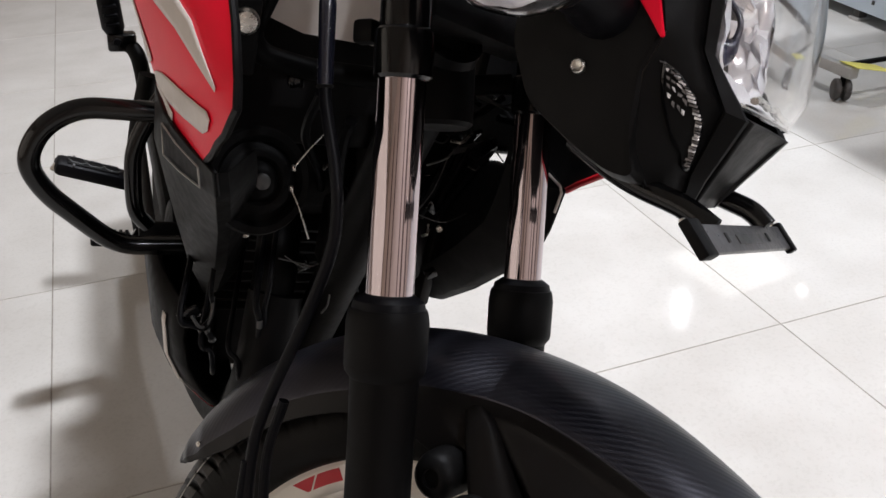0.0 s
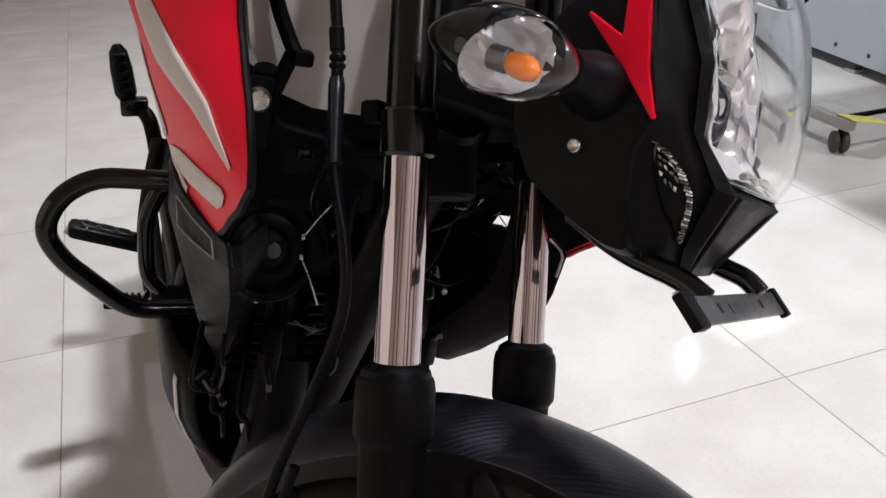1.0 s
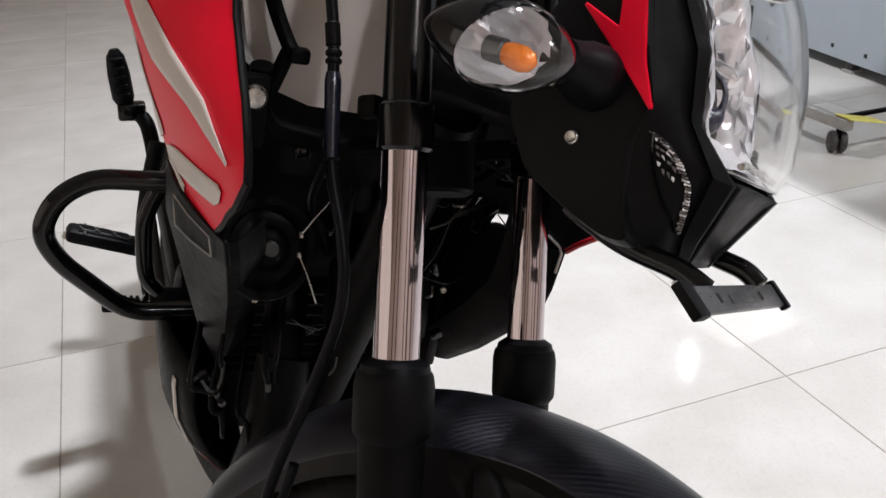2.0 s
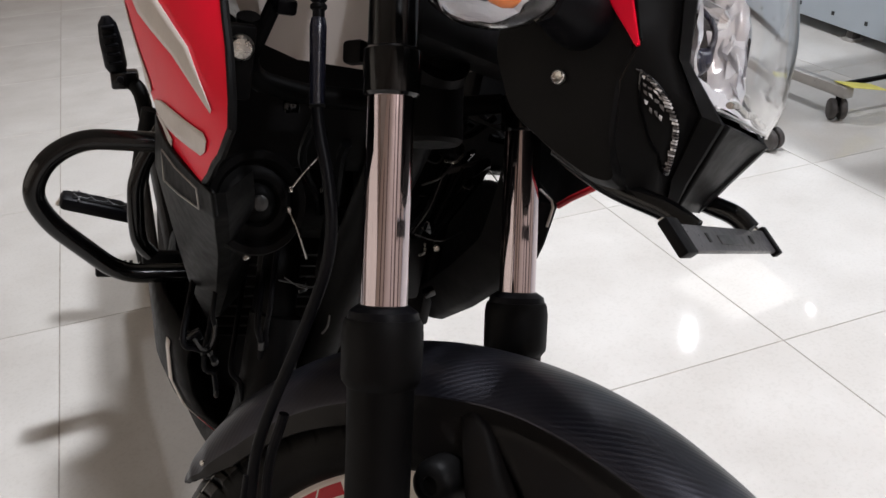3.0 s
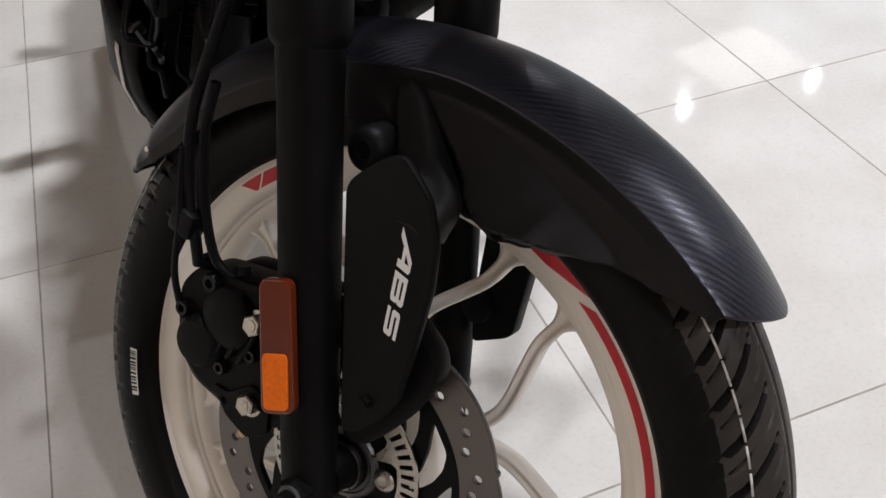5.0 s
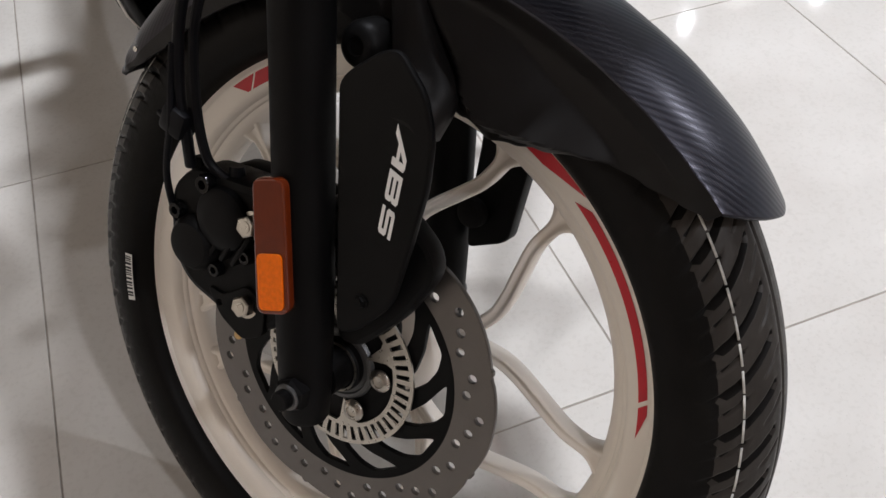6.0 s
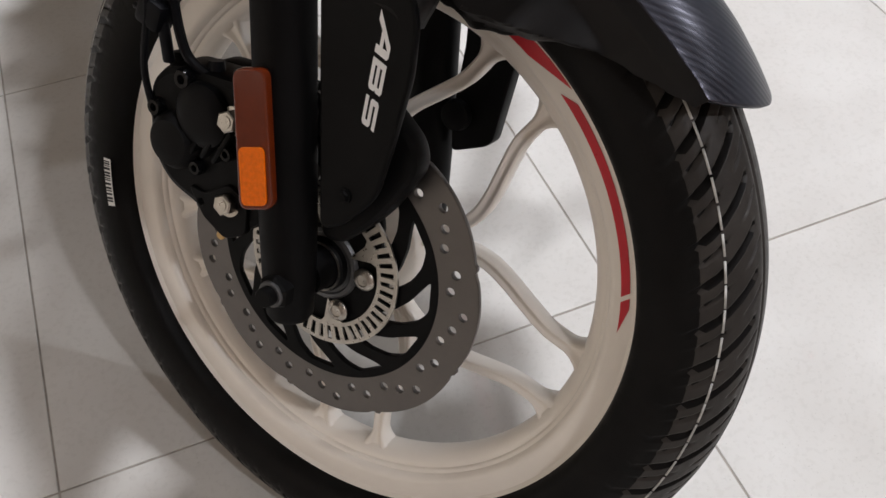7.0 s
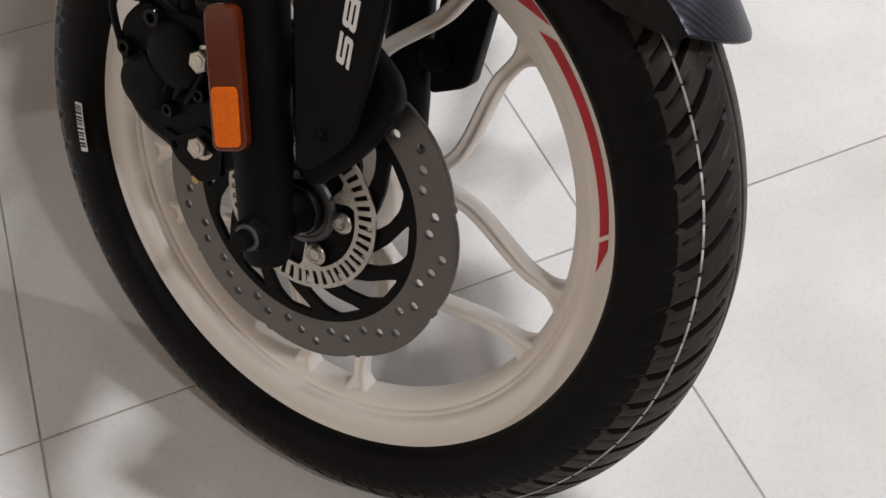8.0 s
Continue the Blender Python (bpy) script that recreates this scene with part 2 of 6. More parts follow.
def sweep(points, radius, n=12, flat=1.0, up=None, bm=None, caps=True):
    """A tube along a line. radius: a number or one for each point; flat: width across against height along up."""
    bm = bm or bmesh.new()
    p = [Vector(q) for q in points]
    rad = radius if isinstance(radius, (list, tuple)) else [radius] * len(p)
    up = Vector(up) if up else None
    rings, prev = [], None
    for i, q in enumerate(p):
        d = (p[min(i + 1, len(p) - 1)] - p[max(i - 1, 0)]).normalized()
        if up is not None:
            side = d.cross(up).normalized()
        elif prev is None:
            side = d.orthogonal().normalized()
        else:
            side = (prev - d * prev.dot(d)).normalized()
        prev = side
        other = side.cross(d).normalized()
        rings.append([bm.verts.new(q + rad[i] * (math.cos(a) * side * flat + math.sin(a) * other)) for a in (2 * math.pi * k / n for k in range(n))])
    for a, b in zip(rings, rings[1:]):
        for k in range(n):
            bm.faces.new((a[k], a[(k + 1) % n], b[(k + 1) % n], b[k]))
    if caps:
        bm.faces.new(rings[0][::-1])
        bm.faces.new(rings[-1])
    return bm


def revolve(profile, n=64, closed=False, bm=None, centre=(0, 0, 0), axis="x"):
    """Turns a profile of (along, radius) about the axis through centre."""
    bm = bm or bmesh.new()
    c = Vector(centre)
    rings = []
    for k in range(n):
        a = 2 * math.pi * k / n
        ring = []
        for x, r in profile:
            v = Vector((x, r * math.cos(a), r * math.sin(a)))
            if axis == "y":
                v = Vector((r * math.cos(a), x, r * math.sin(a)))
            if axis == "z":
                v = Vector((r * math.cos(a), r * math.sin(a), x))
            ring.append(bm.verts.new(c + v))
        rings.append(ring)
    m = len(profile)
    for k in range(n):
        a, b = rings[k], rings[(k + 1) % n]
        for j in range(m if closed else m - 1):
            bm.faces.new((a[j], a[(j + 1) % m], b[(j + 1) % m], b[j]))
    if not closed:
        for j in (0, m - 1):
            if profile[j][1] > 1e-5:
                bm.faces.new([rings[k][j] for k in range(n)][:: 1 if j else -1])
    bmesh.ops.remove_doubles(bm, verts=bm.verts, dist=1e-6)
    return bm


def rod(a, b, r, n=16, bevel=0.0, bm=None):
    """A straight round bar from a to b, with its ends chamfered."""
    a, b = Vector(a), Vector(b)
    d = (b - a).normalized()
    if bevel:
        return sweep([a, a + d * bevel, b - d * bevel, b], [r - bevel, r, r, r - bevel], n, bm=bm)
    return sweep([a, b], r, n, bm=bm)


def turned(a, b, stops, n=32, bm=None):
    """A turned bar from a towards b: stops of (distance along, radius)."""
    a, b = Vector(a), Vector(b)
    d = (b - a).normalized()
    return sweep([a + d * s for s, r in stops], [r for s, r in stops], n, bm=bm)


def block(size, at=(0, 0, 0), bevel=0.003, turn=None, bm=None, segments=2):
    bm2 = bmesh.new()
    bmesh.ops.create_cube(bm2, size=1)
    bmesh.ops.scale(bm2, vec=size, verts=bm2.verts)
    if bevel:
        bmesh.ops.bevel(bm2, geom=list(bm2.edges), offset=bevel, segments=segments, profile=0.5, affect="EDGES")
    m = Matrix.Translation(at) @ (turn.to_4x4() if turn else Matrix())
    bmesh.ops.transform(bm2, matrix=m, verts=bm2.verts)
    if bm is None:
        return bm2
    me = bpy.data.meshes.new("scratch")
    bm2.to_mesh(me)
    bm2.free()
    bm.from_mesh(me)
    bpy.data.meshes.remove(me)
    return bm


def plate(outlines, thickness, bevel=0.0, turn=None, name="plate"):
    """A flat piece with holes, from closed outlines; it lies in x, y and is thick along z both ways."""
    cu = bpy.data.curves.new(name, "CURVE")
    cu.dimensions, cu.fill_mode = "2D", "BOTH"
    cu.extrude, cu.bevel_depth, cu.bevel_resolution = thickness / 2 - bevel, bevel, 1
    for line in outlines:
        sp = cu.splines.new("POLY")
        sp.points.add(len(line) - 1)
        for q, v in zip(sp.points, line):
            q.co = (v[0], v[1], 0, 1)
        sp.use_cyclic_u = True
    ob = bpy.data.objects.new(name, cu)
    me = bpy.data.meshes.new_from_object(ob)
    bpy.data.objects.remove(ob)
    bpy.data.curves.remove(cu)
    if turn is not None:
        me.transform(turn)
    bm = bmesh.new()
    bm.from_mesh(me)
    bmesh.ops.remove_doubles(bm, verts=bm.verts, dist=1e-5)
    finish(bm, True, 25)
    axis = turn.to_3x3() @ Vector((0, 0, 1)) if turn is not None else Vector((0, 0, 1))
    for f in bm.faces:
        if abs(f.normal.dot(axis)) > 0.99:
            f.smooth = False
    bm.to_mesh(me)
    bm.free()
    return me


def side(x):
    """Lays a plate's x, y into the bike's y, z at x metres to the right."""
    return Matrix(((0, 0, 1, x), (1, 0, 0, 0), (0, 1, 0, 0), (0, 0, 0, 1)))


def rounded(points, radius, steps=5):
    """A closed outline with rounded corners."""
    p = [Vector((*q, 0)) for q in points]
    out = []
    for i, b in enumerate(p):
        a, c = p[i - 1], p[(i + 1) % len(p)]
        u, v = a - b, c - b
        cut = min(radius, u.length * 0.48, v.length * 0.48)
        s, e = b + u.normalized() * cut, b + v.normalized() * cut
        for k in range(steps + 1):
            t = k / steps
            q = (1 - t) ** 2 * s + 2 * t * (1 - t) * b + t * t * e
            out.append((q.x, q.y))
    return out


def circle(cx, cy, r, n=24):
    return [(cx + r * math.cos(2 * math.pi * k / n), cy + r * math.sin(2 * math.pi * k / n)) for k in range(n)]


def surface(rows, mirror=1.0, thickness=0.0025, uv=None):
    """A sheet over a grid of points, given thickness inwards."""
    bm = bmesh.new()
    grid = [[bm.verts.new((v[0] * mirror, v[1], v[2])) for v in row] for row in rows]
    lay = bm.loops.layers.uv.new("along") if uv else None
    for i in range(len(grid) - 1):
        for j in range(len(grid[0]) - 1):
            f = bm.faces.new((grid[i][j], grid[i][j + 1], grid[i + 1][j + 1], grid[i + 1][j]))
            if uv:
                for loop, (a, b) in zip(f.loops, ((i, j), (i, j + 1), (i + 1, j + 1), (i + 1, j))):
                    loop[lay].uv = uv[a][b]
    bm.normal_update()
    return bm


def thicken(ob, thickness, offset=-1.0):
    mod = ob.modifiers.new("thickness", "SOLIDIFY")
    mod.thickness, mod.offset = thickness, offset
    return ob


def lerp_table(table, t):
    for (a, va), (b, vb) in zip(table, table[1:]):
        if t <= b:
            k = max(0.0, (t - a) / (b - a))
            k = k * k * (3 - 2 * k) * 0.5 + k * 0.5
            return va + (vb - va) * k
    return table[-1][1]


def hex_bolt(name, at, r, mat, parent, direction=(1, 0, 0), height=0.006, label="", frame_m=None):
    d = Vector(direction).normalized()
    bm = sweep([Vector(at), Vector(at) + d * 0.0015], r * 1.25, 20)
    sweep([Vector(at) + d * 0.0015, Vector(at) + d * (height - 0.001), Vector(at) + d * height], [r, r, r * 0.86], 6, bm=bm)
    sweep([Vector(at) + d * height, Vector(at) + d * (height + 0.0006)], r * 0.55, 12, bm=bm)
    return part(name, bm, mat, parent, label, frame_m)


# ---------------------------------------------------------------- room
x0, x1, y0, y1 = ROOM
SIDE = 0.6


def slab(name, a, b, mat, label="", category=""):
    size = [q - p for p, q in zip(a, b)]
    ob = part(name, block(size, [(p + q) / 2 for p, q in zip(a, b)], 0), mat, None, smooth=False)
    tagged(ob, label, category, kind="structure")
    return ob


floor = slab("floor", (x0 - 0.2, y0 - 0.2, -0.2), (x1 + 0.2, y1 + 0.2, -0.0012), M_GROUT, "polished cream porcelain floor tiles with thin dark joints", "floor")
slab("wall_north", (x0 - 0.2, y1, 0), (x1 + 0.2, y1 + 0.2, CEIL), M_WALL, "plain beige painted showroom wall", "wall")
slab("wall_south", (x0 - 0.2, y0 - 0.2, 0), (x1 + 0.2, y0, CEIL), M_FRONT, "plain warm beige painted showroom wall", "wall")
slab("wall_east", (x1, y0, 0), (x1 + 0.2, y1, CEIL), M_WALL_PALE, "plain pale blue-grey showroom wall", "wall")
WIN = (-2.2, 2.6, 0.3, 2.6)
for a, b in (((x0 - 0.2, y0, 0), (x0, WIN[0], CEIL)), ((x0 - 0.2, WIN[1], 0), (x0, y1, CEIL)), ((x0 - 0.2, WIN[0], 0), (x0, WIN[1], WIN[2])), ((x0 - 0.2, WIN[0], WIN[3]), (x0, WIN[1], CEIL))):
    slab("wall_west", a, b, M_WALL, "plain beige painted showroom wall", "wall")
# unseen window, added so that low warm fill light reaches the front wheel
fill_window = new("fill_window")
fill_window.matrix_basis = Matrix.Translation((x0, WIN[0], WIN[2]))
tagged(fill_window, "wide unseen window with a slim grey frame, added for warm fill light", "window", kind="structure")
wy, wz = WIN[1] - WIN[0], WIN[3] - WIN[2]
for size, at in (((0.06, wy, 0.05), (-0.1, wy / 2, 0.025)), ((0.06, wy, 0.05), (-0.1, wy / 2, wz - 0.025)), ((0.06, 0.05, wz - 0.1), (-0.1, 0.025, wz / 2)), ((0.06, 0.05, wz - 0.1), (-0.1, wy - 0.025, wz / 2)), ((0.06, 0.04, wz - 0.1), (-0.1, wy / 2, wz / 2))):
    part("window_frame", block(size, at, 0.004), M_TUBE, fill_window)
for k in (0, 1):
    pane = part("pane", block((0.006, wy / 2 - 0.075, wz - 0.104), (-0.1, wy * (0.25 + 0.5 * k), wz / 2), 0.001), M_CLEAR, fill_window)
    pane.visible_shadow = False
fill_light = bpy.data.lights.new("warm_fill_light", "AREA")
fill_light.shape, fill_light.size, fill_light.size_y, fill_light.energy, fill_light.color = "RECTANGLE", wz - 0.2, wy - 0.2, FILL_WATTS, (1.0, 0.88, 0.77)
fill_ob = new("warm_fill", fill_light)
fill_ob.matrix_basis = Matrix.Translation((x0 - 0.16, (WIN[0] + WIN[1]) / 2, (WIN[2] + WIN[3]) / 2)) @ Matrix.Rotation(radians(-90), 4, "Y")
slab("ceiling", (x0 - 0.2, y0 - 0.2, CEIL), (x1 + 0.2, y1 + 0.2, CEIL + 0.15), M_CEIL, "plain light brown showroom ceiling", "ceiling")

M_LAMP = material("lamp_diffuser", (0.9, 0.9, 0.88), 0.5)
M_LAMP.node_tree.nodes["Principled BSDF"].inputs["Emission Color"].default_value = (1, 0.97, 0.96, 1)
M_LAMP.node_tree.nodes["Principled BSDF"].inputs["Emission Strength"].default_value = 14


def downlight(x, y, watts, size=0.05):
    at = Matrix.Translation((x, y, CEIL))
    bm = revolve([(-0.004, size * 0.5), (-0.012, size * 0.5), (-0.014, size * 0.56), (-0.010, size * 0.62), (0.0, size * 0.62)], 40, axis="z")
    ob = part("ceiling_light", bm, M_WHITE, None, frame_m=at)
    tagged(ob, "round white recessed ceiling downlight, switched on; three of six are added fill", "ceiling light", "ceiling downlights")
    part("diffuser", revolve([(-0.0135, 0.001), (-0.0135, size * 0.49), (-0.005, size * 0.49)], 40, axis="z"), M_LAMP, ob, "glowing frosted diffuser")
    la = bpy.data.lights.new("downlight", "AREA")
    la.shape, la.size, la.energy, la.color = "DISK", size, watts, (0.930, 0.955, 1.035)
    lo = new("downlight_beam", la)
    lo.location = (x, y, CEIL - 0.02)
    return ob


for lx, ly, watts, wide in LAMPS:
    downlight(lx, ly, watts, wide)

# added glowing panel, there only to mirror a broad soft glow in the tiles
glow_panel = part("floor_glow_panel", block((0.95, 0.80, 0.012), (0, 0, -0.006), 0.002), M_TUBE, None, frame_m=Matrix.Translation((4.75, 4.68, CEIL)) @ Matrix.Rotation(radians(8), 4, "Z"))
tagged(glow_panel, "square dim glowing panel, added for the broad glow mirrored in the floor", "ceiling light")
part("diffuser", block((0.90, 0.75, 0.004), (0, 0, -0.0135), 0.001), M_GLOW_PANEL, glow_panel, "softly glowing face of the added panel")
# unseen dark uprights, added so that the chrome tubes reflect dark stripes
for px, w in ((-1.7, 0.34), (-0.62, 0.20), (0.95, 0.18), (1.75, 0.36), (3.2, 0.5)):
    slab("reflection_board", (px - w / 2, y0, 0), (px + w / 2, y0 + 0.03, CEIL - 0.4), M_BOARD, "dark brown upright board, added unseen to put stripes in the chrome", "wall board")

# ---------------------------------------------------------------- motorcycle
bike = new("motorcycle")
bike.empty_display_size = 0.1
bike.matrix_basis = ROOT
tagged(bike, "black and red motorcycle with cream alloy wheels on its stand", "motorcycle")

# ---- front wheel
rim_profile = [(0.0300, 0.2226), (0.0288, 0.2238), (0.0268, 0.2226), (0.0258, 0.2140), (0.0252, 0.2062), (0.0242, 0.2032), (0.0215, 0.2010), (0.0185, 0.1999), (0.0178, 0.1978), (0.0170, 0.1972),
               (0.0152, 0.1966), (0.0147, 0.1940), (0.0138, 0.1926), (0.0120, 0.1905), (0.0095, 0.1884), (0.0060, 0.1870), (0, 0.1864)]
inner = rim_profile + [(-x, r) for x, r in rim_profile[-2::-1]]
outer = [(-0.030, 0.2226), (-0.024, 0.216), (-0.012, 0.209), (0.012, 0.209), (0.024, 0.216)]
rim = part("front_wheel", revolve(inner + outer[1:], 160, closed=True), M_WHITE, bike, "cream white cast alloy rim", MF, sharp=50)


def tyre_mesh():
    prof = [(0.0, 0.2935), (0.006, 0.2932), (0.012, 0.2920), (0.018, 0.2893), (0.024, 0.2848), (0.030, 0.2786), (0.035, 0.2712), (0.039, 0.2630), (0.0425, 0.2540), (0.0445, 0.2450),
            (0.0440, 0.2360), (0.0415, 0.2285), (0.0370, 0.2235), (0.0310, 0.2222), (0.0260, 0.2205)]
    fine = []
    for (a, ra), (b, rb) in zip(prof, prof[1:]):
        steps = 4 if a < 0.036 else 1
        fine += [(a + (b - a) * k / steps, ra + (rb - ra) * k / steps) for k in range(steps)]
    fine.append(prof[-1])
    line = [(-x, r) for x, r in fine[::-1]] + fine[1:]
    n = 1440
    verts, faces, deeps = [], [], []
    for k in range(n):
        turn = 360.0 * k / n
        for x, r in line:
            # the mesh is laid along the slant of the grooves
            a = radians(turn - 300 * max(-0.0425, min(0.0425, x)))
            depth = 0.0
            if r > 0.2520 and abs(x) < 0.0435:
                # slanted grooves each six degrees: a long one, a short one by the shoulder and a thin one on the crown
                u = abs(x)
                slant = turn
                for phase, x_in, x_out, w, deep in ((0.615, 0.0150, 0.0410, 0.102, 1.0), (0.168, 0.0295, 0.0395, 0.062, 0.9), (0.110, 0.0110, 0.0225, 0.045, 0.7)):
                    near = abs((slant / 6 - phase + 0.5) % 1.0 - 0.5)
                    end = min(1.0, max(0.0, (u - x_in) / 0.0025)) * min(1.0, max(0.0, (x_out - u) / 0.0055))
                    depth = max(depth, deep * end * min(1.0, max(0.0, (w - near) / 0.035)))
                depth = max(depth, 0.5 * min(1.0, max(0.0, (0.0011 - abs(u - 0.0075)) / 0.0006)))
            r2 = r - 0.0075 * depth
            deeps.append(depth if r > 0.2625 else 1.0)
            verts.append((x, r2 * math.cos(a), r2 * math.sin(a)))
    m = len(line)
    for k in range(n):
        for j in range(m - 1):
            a, b = k * m + j, ((k + 1) % n) * m + j
            faces.append((a, a + 1, b + 1, b))
    me = bpy.data.meshes.new("tyre")
    me.from_pydata(verts, [], faces)
    me.shade_smooth()
    # tread tops take the paler rubber, grooves and sidewalls the darker one
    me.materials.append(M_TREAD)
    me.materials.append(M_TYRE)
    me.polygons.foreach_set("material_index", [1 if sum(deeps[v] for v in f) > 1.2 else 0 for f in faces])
    return me


mesh_part("tyre", tyre_mesh(), M_TYRE, rim, "black tubeless tyre with slanted tread grooves")


def arc_strip(a0, a1, r_in, r_out, x, cut0=0.0, cut1=0.0, steps=None):
    """A thin curved sticker on the rim's flange; cut: how many degrees the ends are slanted."""
    steps = steps or max(3, int(abs(a1 - a0) / 2))
    bm = bmesh.new()
    rows = []
    for k in range(steps + 1):
        t = k / steps
        row = []
        for r, c0, c1 in ((r_in, 0, 0), (r_out, cut0, cut1)):
            a = radians((a0 + c0) * (1 - t) + (a1 + c1) * t)
            for dx in (0, 0.0005):
                row.append(bm.verts.new((x + dx - (0.2226 - r) * 0.115, r * math.cos(a), r * math.sin(a))))
        rows.append(row)
    for p, q in zip(rows, rows[1:]):
        for i, j in ((0, 1), (1, 3), (3, 2), (2, 0)):
            bm.faces.new((p[i], p[j], q[j], q[i]))
    bm.faces.new((rows[0][0], rows[0][1], rows[0][3], rows[0][2]))
    bm.faces.new((rows[-1][2], rows[-1][3], rows[-1][1], rows[-1][0]))
    return bm


for a0, a1, ri, ro, c0, c1 in ((22.5, 28.6, 0.2100, 0.2160, 5.0, 1.0), (29.6, 67.0, 0.2100, 0.2160, 1.0, -3.0), (75.5, 96.0, 0.2085, 0.2180, -9.0, 0.0),
                               (136.0, 144.2, 0.2075, 0.2170, 0.0, -2.6), (144.9, 145.7, 0.2075, 0.2170, -2.6, 2.8)):
    part("sticker", arc_strip(a0, a1, ri, ro, 0.0268, c0, c1), M_RED_STICKER, rim, "red rim sticker", smooth=False)


def spoke_line(mid, sign):
    out = []
    for r, half in ((0.1900, 8.6), (0.182, 8.8), (0.172, 9.2), (0.160, 10.0), (0.151, 11.3), (0.142, 13.3), (0.132, 16.0), (0.120, 20.0), (0.108, 24.2), (0.098, 27.0), (0.086, 29.5), (0.070, 32.5), (0.050, 35.0), (0.040, 36.0)):
        a = radians(mid + sign * half)
        out.append(Vector((0.0, r * math.cos(a), r * math.sin(a))))
    return out


# a spoke's section: across, outwards; a shallow channel runs along its outer face
SPOKE = [(-0.0048, -0.0055), (-0.0053, 0.0010), (-0.0050, 0.0060), (-0.0040, 0.0074), (-0.0026, 0.0075), (-0.0015, 0.0060), (0.0015, 0.0060), (0.0026, 0.0075), (0.0040, 0.0074), (0.0050, 0.0060), (0.0053, 0.0010), (0.0048, -0.0055), (0.0036, -0.0072), (-0.0036, -0.0072)]


def spoke(line):
    bm = bmesh.new()
    rings = []
    for i, q in enumerate(line):
        d = (line[min(i + 1, len(line) - 1)] - line[max(i - 1, 0)]).normalized()
        across = d.cross(Vector((1, 0, 0))).normalized()
        flare = max(0.0, 1 - (line[0] - q).length / 0.017) ** 2
        rings.append([bm.verts.new(q + across * u * (1 + 1.7 * flare) + Vector((x * (1 + 0.5 * flare), 0, 0))) for u, x in SPOKE])
    n = len(SPOKE)
    for p, q in zip(rings, rings[1:]):
        for k in range(n):
            bm.faces.new((p[k], p[(k + 1) % n], q[(k + 1) % n], q[k]))
    bm.faces.new(rings[0][::-1])
    bm.faces.new(rings[-1])
    return bm


for k in range(5):
    for sign in (1, -1):
        part("spoke", spoke(smooth_path(spoke_line(2.0 + 72 * k, sign), 4)), M_WHITE, rim, sharp=60)
part("hub", revolve([(-0.045, 0.018), (-0.045, 0.034), (-0.04, 0.036), (-0.03, 0.05), (0.0, 0.052), (0.03, 0.05), (0.042, 0.046), (0.046, 0.044), (0.046, 0.018)], 64), M_WHITE, rim)
part("wheel_seal", revolve([(0.046, 0.029), (0.058, 0.029), (0.060, 0.0275), (0.0605, 0.0245), (0.0590, 0.0235), (0.0590, 0.0205)], 48), M_ALU, rim, "dark hub seal")
part("spacer", revolve([(0.058, 0.0205), (0.064, 0.0205), (0.066, 0.0190), (0.066, 0.0165), (0.070, 0.0160), (0.085, 0.0158)], 48), M_SATIN, rim, "turned black axle spacer")
part("spacer_ring", revolve([(0.0655, 0.0192), (0.0668, 0.0192), (0.0668, 0.0178), (0.0655, 0.0178)], 48, closed=True), M_RING, rim, "thin bright ring")
part("valve", sweep([(0.012, 0.176 * math.cos(radians(-158)), 0.176 * math.sin(radians(-158))), (0.018, 0.150 * math.cos(radians(-158)), 0.150 * math.sin(radians(-158)))], [0.0045, 0.003], 12), M_RUBBER, rim)
# white marking line on the tread, broken by the grooves
white_line = bmesh.new()
rng_line = random.Random(11)
for k in range(104):
    a0, a1 = 2 * math.pi * (k + rng_line.uniform(0.0, 0.06)) / 104, 2 * math.pi * (k + rng_line.uniform(0.86, 0.98)) / 104
    r = 0.2764
    q = [white_line.verts.new((x, (r - (x - 0.0316) * 1.46) * math.cos(a), (r - (x - 0.0316) * 1.46) * math.sin(a))) for a in (a0, (a0 + a1) / 2, a1) for x in (0.0316, 0.0324)]
    white_line.faces.new((q[0], q[1], q[3], q[2]))
    white_line.faces.new((q[2], q[3], q[5], q[4]))
thicken(part("marking_line", white_line, M_LINE, rim, "thin worn white factory line"), 0.0004, 1.0)
# paper bar label on the side wall
lab = part("paper_label", arc_strip(-162.5, -152.0, 0.2300, 0.2365, 0.0448), M_PAPER, rim, "small white printed label", smooth=False)
rng = random.Random(4)
a = -162.0
while a < -153.0:
    w = rng.uniform(0.12, 0.5)
    part("ink_bar", arc_strip(a, a + w, 0.2306, 0.2359, 0.0454), M_INK, lab, smooth=False)
    a += w + rng.uniform(0.2, 0.55)

# ---- brake disc
DISC_X = 0.055


def disc_outline():
    """Nine petals, each ending in a small step."""
    out = []
    for k in range(360):
        u = (35.0 - k) % 40.0 / 40.0
        r = 0.1213 + 0.0032 * math.sin(math.pi * min(1.0, 0.04 + u * 0.96)) ** 0.7 + (0.0016 if u > 0.93 else -0.0004 if u < 0.06 else 0.0)
        out.append((r * math.cos(radians(k)), r * math.sin(radians(k))))
    return out


holes = []
for k in range(9):
    for da, r in ((0, 0.1137), (-7, 0.1080), (-14, 0.1025), (-24.4, 0.1078), (-31.4, 0.1026)):
        a = radians(k * 40 + 18.4 + da)
        holes.append(circle(r * math.cos(a), r * math.sin(a), 0.0037, 14))
